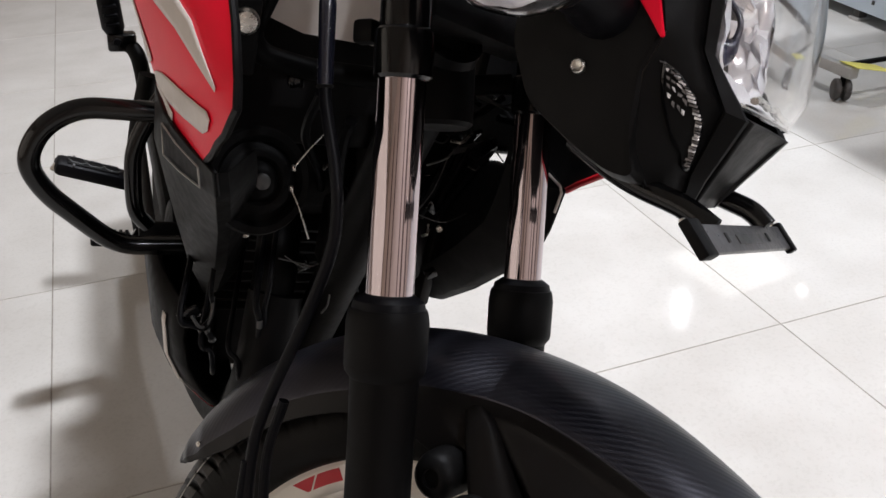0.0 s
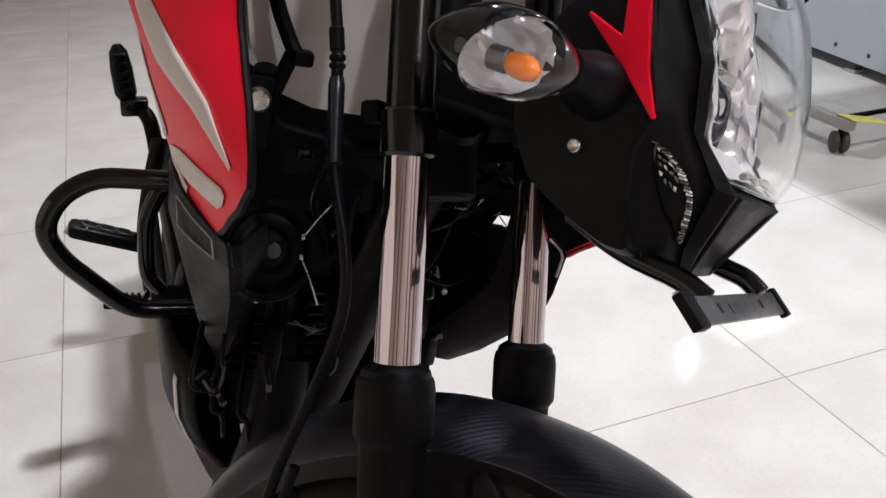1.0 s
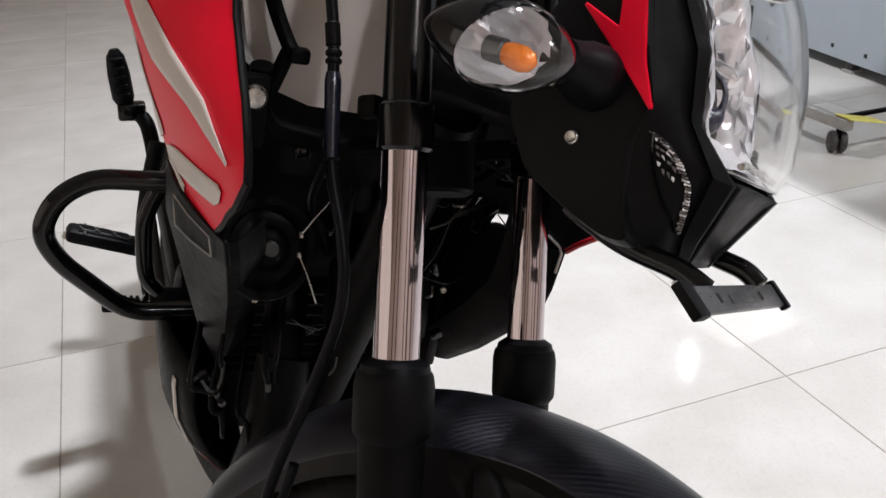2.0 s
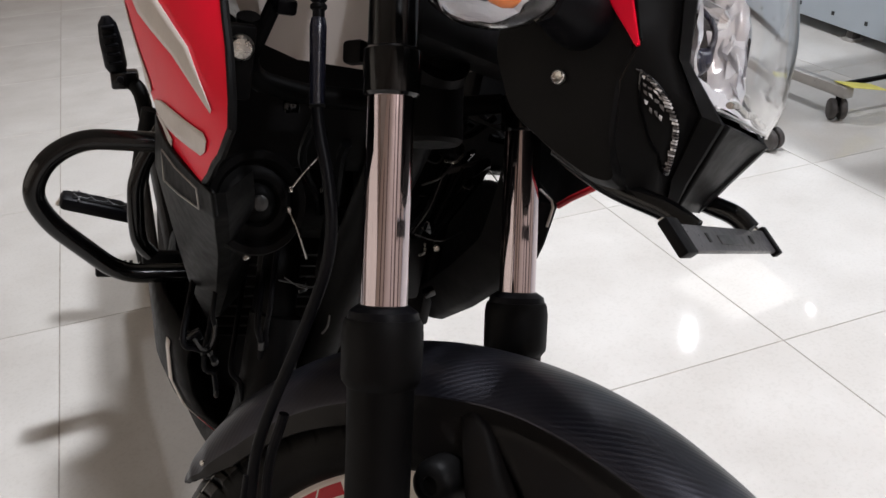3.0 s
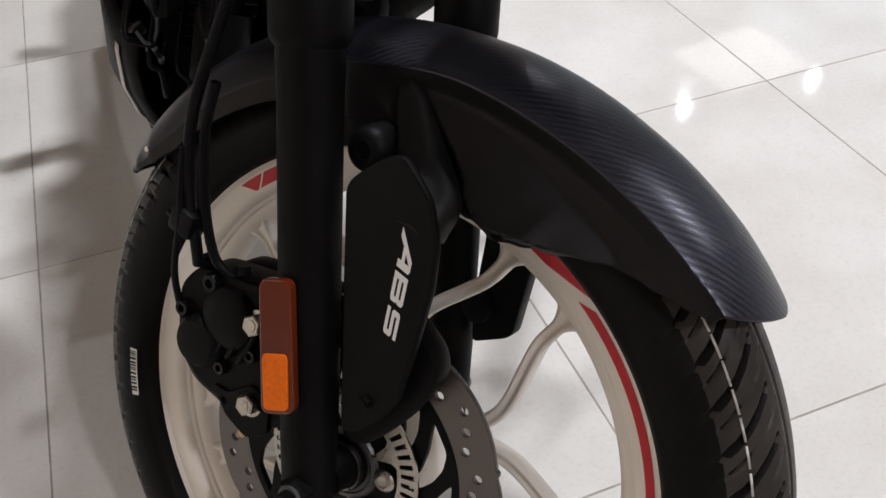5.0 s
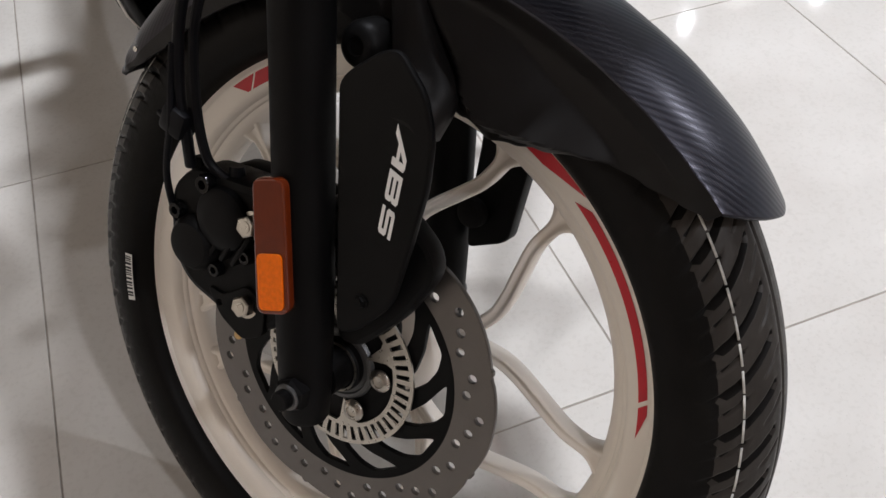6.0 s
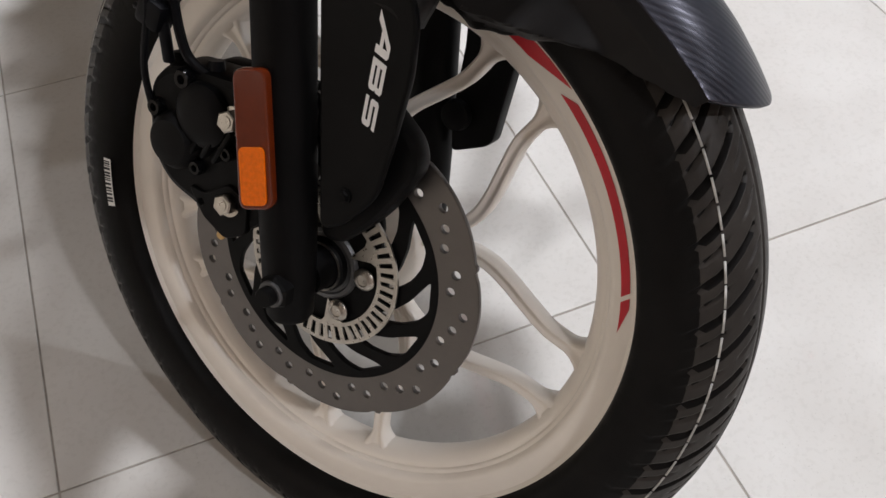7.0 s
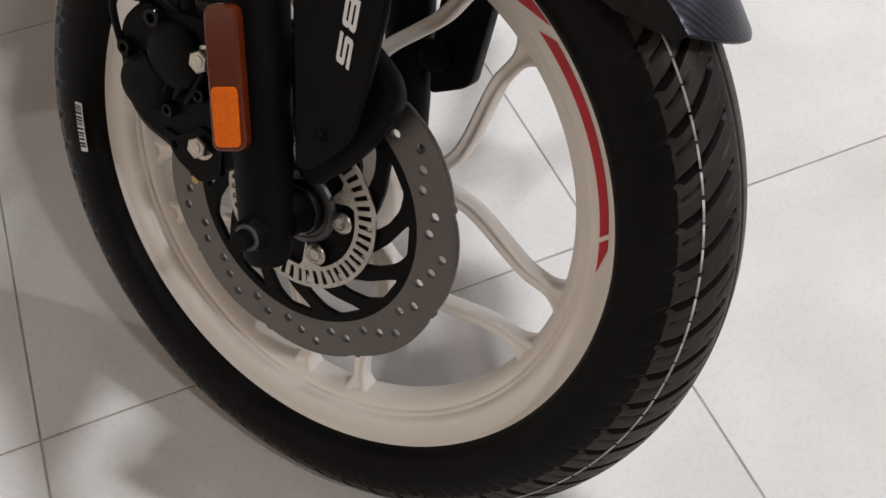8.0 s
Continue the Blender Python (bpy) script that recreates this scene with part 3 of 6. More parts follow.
disc = mesh_part("brake_disc", plate([disc_outline(), circle(0, 0, 0.0935, 120)] + holes, 0.004, 0.0004, side(DISC_X)), M_DISC, bike, "drilled petal brake disc of ground grey steel", MF)


def window(k):
    """One curved opening between two arms of the carrier."""
    pts = []
    for r, half in ((0.052, -3.5), (0.062, -6.5), (0.072, -9.0), (0.082, -10.2), (0.0885, -8.0), (0.0885, 8.0), (0.082, 10.2), (0.072, 9.0), (0.062, 6.5), (0.052, 3.5)):
        q = radians(k * 30 + 22 + half + (r - 0.0885) * 950)
        pts.append((r * math.cos(q), r * math.sin(q)))
    return rounded(pts, 0.004, 3)


mesh_part("disc_carrier", plate([circle(0, 0, 0.0933, 120), circle(0, 0, 0.024, 48)] + [window(k) for k in range(12)], 0.0046, 0.0005, side(DISC_X)), M_SATIN, disc, "black curved-arm disc carrier")
slots = []
for k in range(48):
    a = radians(k * 7.5)
    u, v = Vector((math.cos(a), math.sin(a))), Vector((-math.sin(a), math.cos(a)))
    slots.append([tuple(u * r + v * w) for r, w in ((0.0500, -0.0015), (0.0608, -0.0019), (0.0608, 0.0019), (0.0500, 0.0015))])
ring_in = []
for k in range(90):
    a = radians(k * 4)
    u = abs((k * 4 - 20 + 36) % 64.0 - 32) / 32
    r = 0.0470 - 0.020 * max(0.0, (0.26 - (1 - u)) / 0.26) ** 0.5 if u > 0.74 else 0.0470
    ring_in.append((r * math.cos(a), r * math.sin(a)))
ring = mesh_part("sensor_ring", plate([circle(0, 0, 0.0638, 96), ring_in] + slots, 0.0016, 0.0, side(0.0605)), M_RING, disc, "slotted bright steel speed-sensor ring")
for a in (20, -44, -108, -172, 148, 84):
    r = 0.0365
    c = (r * math.cos(radians(a)), r * math.sin(radians(a)))
    b = part("disc_bolt", revolve([(0.0610, 0.0085), (0.0622, 0.0085), (0.0640, 0.0070), (0.0648, 0.0045), (0.0636, 0.0040), (0.0632, 0.001)], 24, centre=(0, c[0], c[1])), M_RING, disc)

# ---- fork
S = Vector((0, -math.sin(RAKE), math.cos(RAKE)))


def on_fork(x, d, ahead=0.0):
    q = Vector((0, math.cos(RAKE), math.sin(RAKE)))
    return Vector((x, -0.004, 0)) + S * d + q * ahead


FORK_X = 0.094
for sx in (1, -1):
    x = FORK_X * sx
    leg = part("fork_leg", turned(on_fork(x, -0.030), on_fork(x, 1), [(0, 0.014), (0.004, 0.0165), (0.03, 0.0185), (0.07, 0.0195), (0.12, 0.0200), (0.285, 0.0205), (0.318, 0.0212),
                                                                 (0.3225, 0.0246), (0.326, 0.0252), (0.352, 0.0254), (0.358, 0.0245), (0.3605, 0.0235)], 40), M_SATIN, bike, "satin black lower fork leg", MF)
    part("dust_seal", turned(on_fork(x, 0.329), on_fork(x, 1), [(0, 0.0228), (0.002, 0.0226), (0.006, 0.0216), (0.0085, 0.0180), (0.010, 0.0156)], 40), M_RUBBER, leg, "black rubber dust seal")
    part("chrome_tube", turned(on_fork(x, 0.30), on_fork(x, 1), [(0, 0.0147), (0.18, 0.0147)], 48), M_CHROME, leg, "polished chrome fork tube")
    part("upper_tube", turned(on_fork(x, 0.47), on_fork(x, 1), [(0, 0.0156), (0.30, 0.0156)], 40), M_GLOSS, leg, "gloss black upper fork cover")
    part("fork_clamp", turned(on_fork(x, 0.4665), on_fork(x, 1), [(0, 0.0160), (0.002, 0.0178), (0.024, 0.0182), (0.028, 0.0180), (0.030, 0.0158)], 40), M_GLOSS, leg)
    boss = block((0.020, 0.032, 0.040), on_fork(x, -0.012, 0.000), 0.008, Matrix.Rotation(RAKE, 3, "X"))
    part("axle_lug", boss, M_SATIN, leg)
part("axle", rod((-0.1135, 0, 0), (0.120, 0, 0), 0.0095, 24, 0.001), M_ALU, bike, "dark steel wheel axle", MF)
nut = part("axle_nut", sweep([(0.108, 0, 0), (0.116, 0, 0), (0.118, 0, 0)], [0.0125, 0.0125, 0.0105], 6), M_SATIN, bike, "dark hexagonal axle nut", MF)
part("axle_thread", rod((0.118, 0, 0), (0.127, 0, 0), 0.0070, 16, 0.001), M_SATIN, nut)
clamp = part("lower_yoke", block((0.16, 0.034, 0.030), on_fork(0, 0.520, -0.004), 0.008, Matrix.Rotation(RAKE, 3, "X")), M_SATIN, bike, "satin black lower fork yoke", MF)
part("yoke_ear", block((0.011, 0.015, 0.015), on_fork(FORK_X + 0.000, 0.496, -0.028), 0.003, Matrix.Rotation(RAKE, 3, "X")), M_SATIN, clamp)
part("steering_stem", rod(on_fork(0, 0.515, -0.035), on_fork(0, 0.66, -0.035), 0.021, 24), M_SATIN, clamp)

# leg shields, with the lettering on the outer one
SHIELD = [(-0.0572, 0.2060), (-0.0515, 0.2170), (-0.0385, 0.2350), (-0.0300, 0.2400), (-0.0060, 0.2270), (0.0090, 0.2080), (0.0185, 0.1800), (0.0250, 0.1400), (0.0295, 0.1030), (0.0262, 0.0900), (0.0170, 0.0690), (0.0060, 0.0570), (-0.0228, 0.1240)]
# its rounded inner part, over the speed sensor
SHIELD_INNER = [(-0.0240, 0.1500), (0.0100, 0.1440), (0.0320, 0.1355), (0.0405, 0.1235), (0.0375, 0.1080), (0.0335, 0.0880), (0.0255, 0.0670), (0.0140, 0.0460), (0.0030, 0.0420), (-0.0060, 0.0680)]
SHIELD_FAR = [(-0.060, 0.220), (-0.040, 0.238), (-0.014, 0.215), (0.0118, 0.1528), (0.0258, 0.0830), (0.0215, 0.0765), (0.0005, 0.0580), (-0.012, 0.085), (-0.027, 0.139), (-0.051, 0.200)]
# block capitals: u runs along the word, v towards the letter's top
LETTER_A = [[(0, -0.08), (0.66, 1), (0.92, 1), (1, 0.9), (1, 0), (0.80, 0), (0.80, 0.26), (0.42, 0.26), (0.24, -0.08)], [(0.55, 0.48), (0.80, 0.48), (0.80, 0.84)]]
LETTER_B = [[(0, 0), (0, 1), (0.90, 1), (1, 0.9), (1, 0.6), (0.94, 0.5), (1, 0.4), (1, 0.1), (0.9, 0)], [(0.19, 0.61), (0.19, 0.77), (0.81, 0.77), (0.81, 0.61)], [(0.19, 0.23), (0.19, 0.39), (0.81, 0.39), (0.81, 0.23)]]
LETTER_S = [[(0, 0.9), (0.1, 1), (1, 1), (1, 0.78), (0.2, 0.78), (0.2, 0.61), (0.9, 0.61), (1, 0.51), (1, 0.1), (0.9, 0), (0, 0), (0, 0.22), (0.8, 0.22), (0.8, 0.39), (0.1, 0.39), (0, 0.49)]]
GLYPHS = ((-1.42, 1.27, LETTER_A), (0.0, 1.0, LETTER_B), (1.22, 0.95, LETTER_S))
for sx in (1, -1):
    sh = mesh_part("leg_shield", plate([rounded(SHIELD, 0.006, 4) if sx > 0 else rounded(SHIELD_FAR, 0.003, 3)], 0.006 if sx > 0 else 0.016, 0.0020, side((0.0972 if sx > 0 else 0.092) * sx)), M_PLASTIC, bike, "smooth black plastic fork shield", MF)
    if sx > 0:
        mesh_part("inner_cover", plate([rounded(SHIELD_INNER, 0.008, 4)], 0.018, 0.004, side(0.0765)), M_PLASTIC, sh)
        strut = [[(0.0480, -0.0830, 0.2640), (0.0510, -0.0750, 0.2680), (0.0520, -0.0640, 0.2650), (0.0440, -0.0600, 0.2630)],
                 [(0.0640, -0.0580, 0.2360), (0.0685, -0.0440, 0.2370), (0.0660, -0.0310, 0.2410), (0.0520, -0.0280, 0.2400)],
                 [(0.0840, -0.0360, 0.2200), (0.0895, -0.0180, 0.2230), (0.0830, -0.0025, 0.2250), (0.0680, 0.0000, 0.2240)],
                 [(0.0985, -0.0240, 0.2040), (0.0998, -0.0060, 0.2060), (0.0960, 0.0030, 0.2010), (0.0780, 0.0040, 0.2000)]]
        thicken(part("strut", surface([smooth_path(r, 4) for r in zip(*[smooth_path(c, 5) for c in zip(*strut)])]), M_FENDER_SIDE, sh, "creased black arm up to the fender", sharp=30), 0.003, 0.0)
        along, tall = Vector((0.0041, -0.0185)), Vector((0.0100, -0.0007))
        for u0, w, outlines in GLYPHS:
            lines = [[tuple(Vector((-0.0062, 0.1786)) + along * (u0 + w * u) + tall * v) for u, v in line] for line in outlines]
            mesh_part("letter", plate(lines, 0.0005, 0.0, side(0.1003)), M_LETTER, sh, "white slanted capital letter")
    else:
        part("shield_boss", revolve([(-0.080, 0.013), (-0.074, 0.012), (-0.072, 0.009), (-0.0715, 0.001)], 28, centre=(0, -0.0075, 0.0880)), M_PLASTIC, sh)
    hex_bolt("shield_bolt", (sx * 0.100, 0.012, 0.088), 0.0042, M_SATIN, sh, (sx, 0, 0), 0.003)

# side reflector
REFL = [(-0.0775, 0.127), (-0.0585, 0.139), (-0.0215, 0.0605), (-0.0415, 0.0455)]
mid = [tuple((Vector(REFL[0]) * 0.46 + Vector(REFL[3]) * 0.54)), tuple(Vector(REFL[1]) * 0.46 + Vector(REFL[2]) * 0.54)]
refl = mesh_part("side_reflector", plate([rounded(REFL, 0.006, 5)], 0.007, 0.0015, side(0.1185)), M_AMBER_DARK, bike, "rectangular amber side reflector", MF)
low = [tuple(Vector(mid[0]) * 0.93 + Vector(mid[1]) * 0.07), tuple(Vector(mid[1]) * 0.93 + Vector(mid[0]) * 0.07), (-0.0240, 0.0612), (-0.0405, 0.0490)]
mesh_part("prism_field", plate([rounded(low, 0.004, 4)], 0.0012, 0.0003, side(0.1226)), M_AMBER, refl, "bright orange prism field")
part("reflector_stay", rod((0.095, -0.05, 0.10), (0.116, -0.05, 0.10), 0.006, 12), M_SATIN, refl)

# ---- brake caliper
CAL = [(-0.148, 0.045), (-0.152, 0.062), (-0.142, 0.080), (-0.118, 0.088), (-0.096, 0.096), (-0.072, 0.104), (-0.052, 0.112), (-0.046, 0.060), (-0.040, 0.028), (-0.056, 0.006), (-0.075, 0.002), (-0.094, 0.004), (-0.118, 0.004),
       (-0.134, 0.014), (-0.142, 0.028)]
cal = mesh_part("brake_caliper", plate([rounded(CAL, 0.010, 4)], 0.036, 0.006, side(0.078)), M_SATIN, bike, "satin black two-piston brake caliper", MF)
inner_half = [(p[0] * 0.94 - 0.006, p[1] * 0.92 + 0.004) for p in CAL]
mesh_part("inner_half", plate([rounded(inner_half, 0.010, 4)], 0.018, 0.004, side(0.040)), M_SATIN, cal)
part("piston_housing", revolve([(0.090, 0.022), (0.101, 0.020), (0.106, 0.016), (0.1075, 0.009), (0.1075, 0.001)], 40, centre=(0, -0.122, 0.036)), M_SATIN, cal)
part("piston_housing", revolve([(0.090, 0.024), (0.101, 0.022), (0.105, 0.017), (0.1065, 0.008), (0.1065, 0.001)], 40, centre=(0, -0.106, 0.068)), M_SATIN, cal)
part("bleed_nipple", sweep([(0.085, -0.112, 0.084), (0.085, -0.115, 0.094), (0.085, -0.1155, 0.095), (0.085, -0.118, 0.101)], [0.0042, 0.0042, 0.0058, 0.0052], 12), M_RUBBER, cal, "rubber-capped bleed nipple")
part("banjo_bolt", sweep([(0.082, -0.142, 0.066), (0.082, -0.150, 0.082), (0.082, -0.152, 0.086)], [0.0075, 0.0075, 0.006], 6), M_SATIN, cal)
hex_bolt("caliper_bolt", (0.097, -0.083, 0.079), 0.0078, M_RING, cal, (1, 0, 0.15), 0.009, "zinc-plated bolt")
hex_bolt("caliper_bolt", (0.097, -0.066, 0.021), 0.0078, M_RING, cal, (1, 0, 0.15), 0.009, "zinc-plated bolt")
part("brass_plug", rod((0.082, -0.0690, -0.0150), (0.0905, -0.0690, -0.0150), 0.0035, 12, 0.0008), M_BRASS, cal, "small brass plug")
mesh_part("mount_plate", plate([rounded([(-0.100, 0.012), (-0.086, 0.014), (-0.070, 0.034), (-0.052, 0.030), (-0.046, 0.008), (-0.060, -0.006), (-0.082, -0.002)], 0.004, 3), circle(-0.087, 0.007, 0.0035, 12)], 0.006, 0.001, side(0.0955)), M_SATIN, cal, "black caliper mounting plate")
for q, w in (((-0.128, 0.083), 0.0060), ((-0.144, 0.050), 0.0052), ((-0.098, 0.030), 0.0045), ((-0.078, 0.056), 0.0045)):
    part("caliper_boss", revolve([(0.092, w * 1.3), (0.1005, w * 1.2), (0.1025, w), (0.1025, w * 0.55), (0.0990, w * 0.5), (0.0990, 0.0004)], 20, centre=(0, q[0], q[1])), M_GLOSS, cal)
for k in range(4):
    part("caliper_rib", block((0.010, 0.004, 0.030), (0.0985, -0.112 + 0.010 * k, 0.050 + 0.003 * k), 0.0015, Matrix.Rotation(radians(-12), 3, "X")), M_SATIN, cal)
part("caliper_bracket", block((0.012, 0.030, 0.075), (0.088, -0.060, 0.052), 0.004, Matrix.Rotation(radians(20), 3, "X")), M_SATIN, cal)

# ---- fender
EDGE = [(52.6, 0.2915), (55, 0.2895), (57.5, 0.2845), (60, 0.2750), (64, 0.2620), (68, 0.2530), (71.8, 0.2420), (76, 0.2260), (80, 0.2150), (85, 0.2050), (90, 0.2075), (96, 0.2150), (106, 0.2280), (116, 0.2480), (126, 0.2580), (140, 0.2600), (152, 0.2620), (158, 0.2690), (163, 0.2800), (166, 0.2890), (167.8, 0.2965)]
FOLD = [(52.6, 0.2940), (56, 0.2930), (60, 0.2908), (66, 0.2888), (75, 0.2866), (87, 0.2850), (98, 0.2850), (112, 0.2805), (125, 0.2730), (150, 0.2730), (160, 0.2790), (165, 0.2880), (167.8, 0.2970)]
WIDE = [(52.6, 0.0575), (60, 0.0590), (66, 0.0600), (76, 0.0620), (90, 0.0645), (110, 0.066), (130, 0.064), (150, 0.062), (158, 0.0585), (163, 0.0525), (166, 0.0440), (167.8, 0.0330)]
CREST = [(52.6, 0.3100), (62, 0.3097), (70, 0.3075), (80, 0.3050), (100, 0.3050), (120, 0.3085), (150, 0.3110), (160, 0.3112), (164, 0.3095), (166, 0.3065), (167.8, 0.3005)]


def ease(v, full):
    k = max(0.0, min(1.0, v / full))
    return k * k * (3 - 2 * k)


rows, uvs = [], []
N_A, N_S = 340, 160
for i in range(N_A + 1):
    a0 = 53.3 + (167.8 - 53.3) * i / N_A
    a = a0
    shift = 3.7 * max(0.0, 1 - (a0 - 53.3) / 25)
    wide, edge, crest = lerp_table(WIDE, a), lerp_table(EDGE, a0 + shift), lerp_table(CREST, a)
    row, uvrow = [], []
    for j in range(N_S + 1):
        t = -1 + 2 * j / N_S
        s = abs(t)
        top = max(edge, lerp_table(FOLD, a0))
        a = a0 + shift * min(1.0, s / 0.62) ** 1.5
        if s < 0.62:
            k = s / 0.62
            xx = wide * 0.86 * math.sin(k * math.pi * 0.36) / math.sin(math.pi * 0.36)
            rr = crest - (crest - top) * (1 - math.cos(k * math.pi * 0.36)) / (1 - math.cos(math.pi * 0.36))
        else:
            k = (s - 0.62) / 0.38
            rr = top + (edge - top) * k
            xx = wide * (0.86 + 0.03 * k) - 0.0060 * min(1.0, max(0.0, (top - rr) / 0.012)) * max(0.0, min(1.0, (114.0 - a) / 8.0)) * max(0.0, min(1.0, (a - 58.0) / 8.0))
            # a flap that stands out more and more towards its foot, ahead of a slanted groove
            groove = lerp_table([(0.205, 84.5), (0.217, 89.0), (0.228, 94.5), (0.2627, 103.0), (0.285, 109.0)], rr)
            top_line = lerp_table([(66.0, 0.2560), (68.2, 0.2571), (78.9, 0.2590), (90.8, 0.2690), (101.3, 0.2697), (110.0, 0.2700)], a)
            foot = lerp_table([(66.0, 0.2550), (69.0, 0.2500), (77.0, 0.2330), (82.2, 0.2243), (87.2, 0.2190), (95.0, 0.2180)], a)
            if rr > foot:
                out = max(0.0, min(1.0, (top_line - rr) / max(0.004, top_line - foot)))
            else:
                out = max(0.0, 1 - (foot - rr) / 0.010)
            xx += 0.0240 * out * ease(groove - a, 5.0) * max(0.0, min(1.0, (a - 67.0) / 12.0))
            # behind the groove the side sinks a little
            sunk = ease(a - groove + 2.5, 5.0) * max(0.0, min(1.0, (groove + 7.0 - a) / 3.0)) * max(0.0, min(1.0, (0.268 - rr) / 0.02))
            xx -= 0.006 * sunk
        an = radians(a)
        row.append((math.copysign(xx, t) if t else 0.0, rr * math.cos(an), rr * math.sin(an)))
        uvrow.append((radians(a) * 0.31, t * 0.09))
    rows.append(row)
    uvs.append(uvrow)
fender = part("front_fender", surface(rows, uv=uvs), M_CARBON, bike, "black front fender with a carbon-weave pattern", MF, sharp=22)
thicken(fender, 0.003, -1.0 if fender.data.polygons[0].normal.dot(Vector((0, math.cos(radians(54)), math.sin(radians(54))))) > 0 else 1.0)
for sx in (1, -1):
    part("fender_mount", revolve([(sx * u, r) for u, r in ((0.050, 0.0165), (0.068, 0.0158), (0.074, 0.0135), (0.077, 0.0095), (0.0772, 0.0060), (0.0745, 0.0055), (0.0745, 0.0005))], 32, centre=(0, -0.070, 0.219)), M_PLASTIC, fender)
    part("fender_rivet", rod((sx * 0.040, -0.2640, 0.1020), (sx * 0.0490, -0.2640, 0.1020), 0.0022, 10), M_ZINC, fender)
fender.data.materials.append(M_FENDER_SIDE)
for k, poly in enumerate(fender.data.polygons):
    j = k % N_S
    poly.material_index = 0 if abs(-1 + 2 * (j + 0.5) / N_S) < 0.62 else 1
# brake hose guide and hose, from the bars down behind the leg to the caliper
hose_pts = [(0.104, -0.320, 0.560), (0.102, -0.284, 0.500), (0.100, -0.266, 0.466), (0.100, -0.237, 0.403), (0.100, -0.208, 0.364), (0.100, -0.193, 0.339), (0.100, -0.185, 0.311), (0.100, -0.184, 0.262), (0.100, -0.186, 0.210), (0.100, -0.183, 0.172), (0.100, -0.168, 0.130), (0.100, -0.152, 0.104), (0.094, -0.148, 0.084)]
def on_hose(z):
    """The place on the upper hose at a height."""
    for a, b in zip(hose_pts, hose_pts[1:]):
        if b[2] <= z <= a[2]:
            return Vector(a).lerp(Vector(b), (a[2] - z) / (a[2] - b[2]))


part("sensor_cable", sweep(smooth_path([(q[0] - 0.003, q[1] + 0.0095 + 0.004 * max(0.0, (0.2 - q[2]) / 0.1), q[2]) for q in hose_pts[8:12]] + [(0.094, -0.128, 0.094), (0.088, -0.112, 0.090)], 8), 0.0036, 10), M_RUBBER, bike, "black sensor cable", MF)
hose = part("brake_hose", sweep(smooth_path(hose_pts, 8), 0.0040, 12), M_RUBBER, bike, "black rubber brake hose", MF)
part("speed_cable", sweep(smooth_path([(0.103, -0.182, 0.160), (0.104, -0.174, 0.135), (0.106, -0.164, 0.110), (0.098, -0.158, 0.060), (0.088, -0.120, 0.010), (0.075, -0.06, -0.01)], 8), 0.0026, 10), M_RUBBER, bike, "thin black sensor cable", MF)
part("hose_clip", block((0.016, 0.022, 0.020), (0.100, -0.163, 0.112), 0.004), M_RUBBER, hose)
part("clip_pin", rod((0.100, -0.165, 0.108), (0.095, -0.185, 0.104), 0.0022, 10), M_RUBBER, hose)
for d0, d1, r in ((0.469, 0.483, 0.0051), (0.4635, 0.4672, 0.0055), (0.4588, 0.4622, 0.0055), (0.4020, 0.4042, 0.0056)):
    a, b = on_hose(d0), on_hose(d1)
    part("hose_ferrule", rod(a, b, r, 16, 0.001), M_SATIN, hose)
part("hose_sleeve", sweep([on_hose(0.404 + 0.005 * k) for k in range(11)], [0.0050 + 0.00006 * k for k in range(10)] + [0.0046], 16), M_SLEEVE, hose, "shiny blue-black protective sleeve")

# ---- headlight, cowl, indicator and plate stay: they turn with the fork
COWL = [(-0.118, 0.585), (-0.100, 0.606), (-0.088, 0.575), (-0.066, 0.530), (-0.056, 0.508), (-0.058, 0.488), (-0.047, 0.452), (-0.036, 0.434), (-0.052, 0.431), (-0.078, 0.436), (-0.115, 0.447), (-0.140, 0.475), (-0.150, 0.520)]
# front panel: from the seam in the cowl's side to the edge round the glass, top to chin
PANEL = [((0.088, -0.112, 0.606), (0.074, -0.080, 0.604)), ((0.0885, -0.0907, 0.565), (0.072, -0.0705, 0.576)), ((0.0885, -0.075, 0.540), (0.070, -0.048, 0.5485)), ((0.0885, -0.058, 0.512), (0.068, -0.0362, 0.5104)),
         ((0.088, -0.060, 0.488), (0.060, -0.0068, 0.4872)), ((0.082, -0.048, 0.450), (0.040, -0.0165, 0.450)), ((0.060, -0.036, 0.432), (0.026, -0.0205, 0.4335))]
LENS_FRONT = [(-0.044, 0.612), (-0.028, 0.590), (-0.010, 0.553), (-0.001, 0.520), (0.0010, 0.508), (-0.0035, 0.492)]


def lamp_shell():
    """The black housing: a row of sections across the bike, widest at mid height."""
    rows = []
    outline = rounded(COWL, 0.008, 4)
    for x, k in ((-0.090, 0.86), (-0.088, 0.95), (-0.078, 0.99), (-0.055, 1.0), (0.055, 1.0), (0.078, 0.99), (0.088, 0.95), (0.090, 0.86)):
        rows.append([(x, -0.085 + (y + 0.085) * k, 0.505 + (z - 0.505) * k) for y, z in outline])
    bm = bmesh.new()
    grid = [[bm.verts.new(v) for v in row] for row in rows]
    n = len(outline)
    for a, b in zip(grid, grid[1:]):
        for j in range(n):
            bm.faces.new((a[j], a[(j + 1) % n], b[(j + 1) % n], b[j]))
    bm.faces.new(grid[0][::-1])
    bm.faces.new(grid[-1])
    return bm


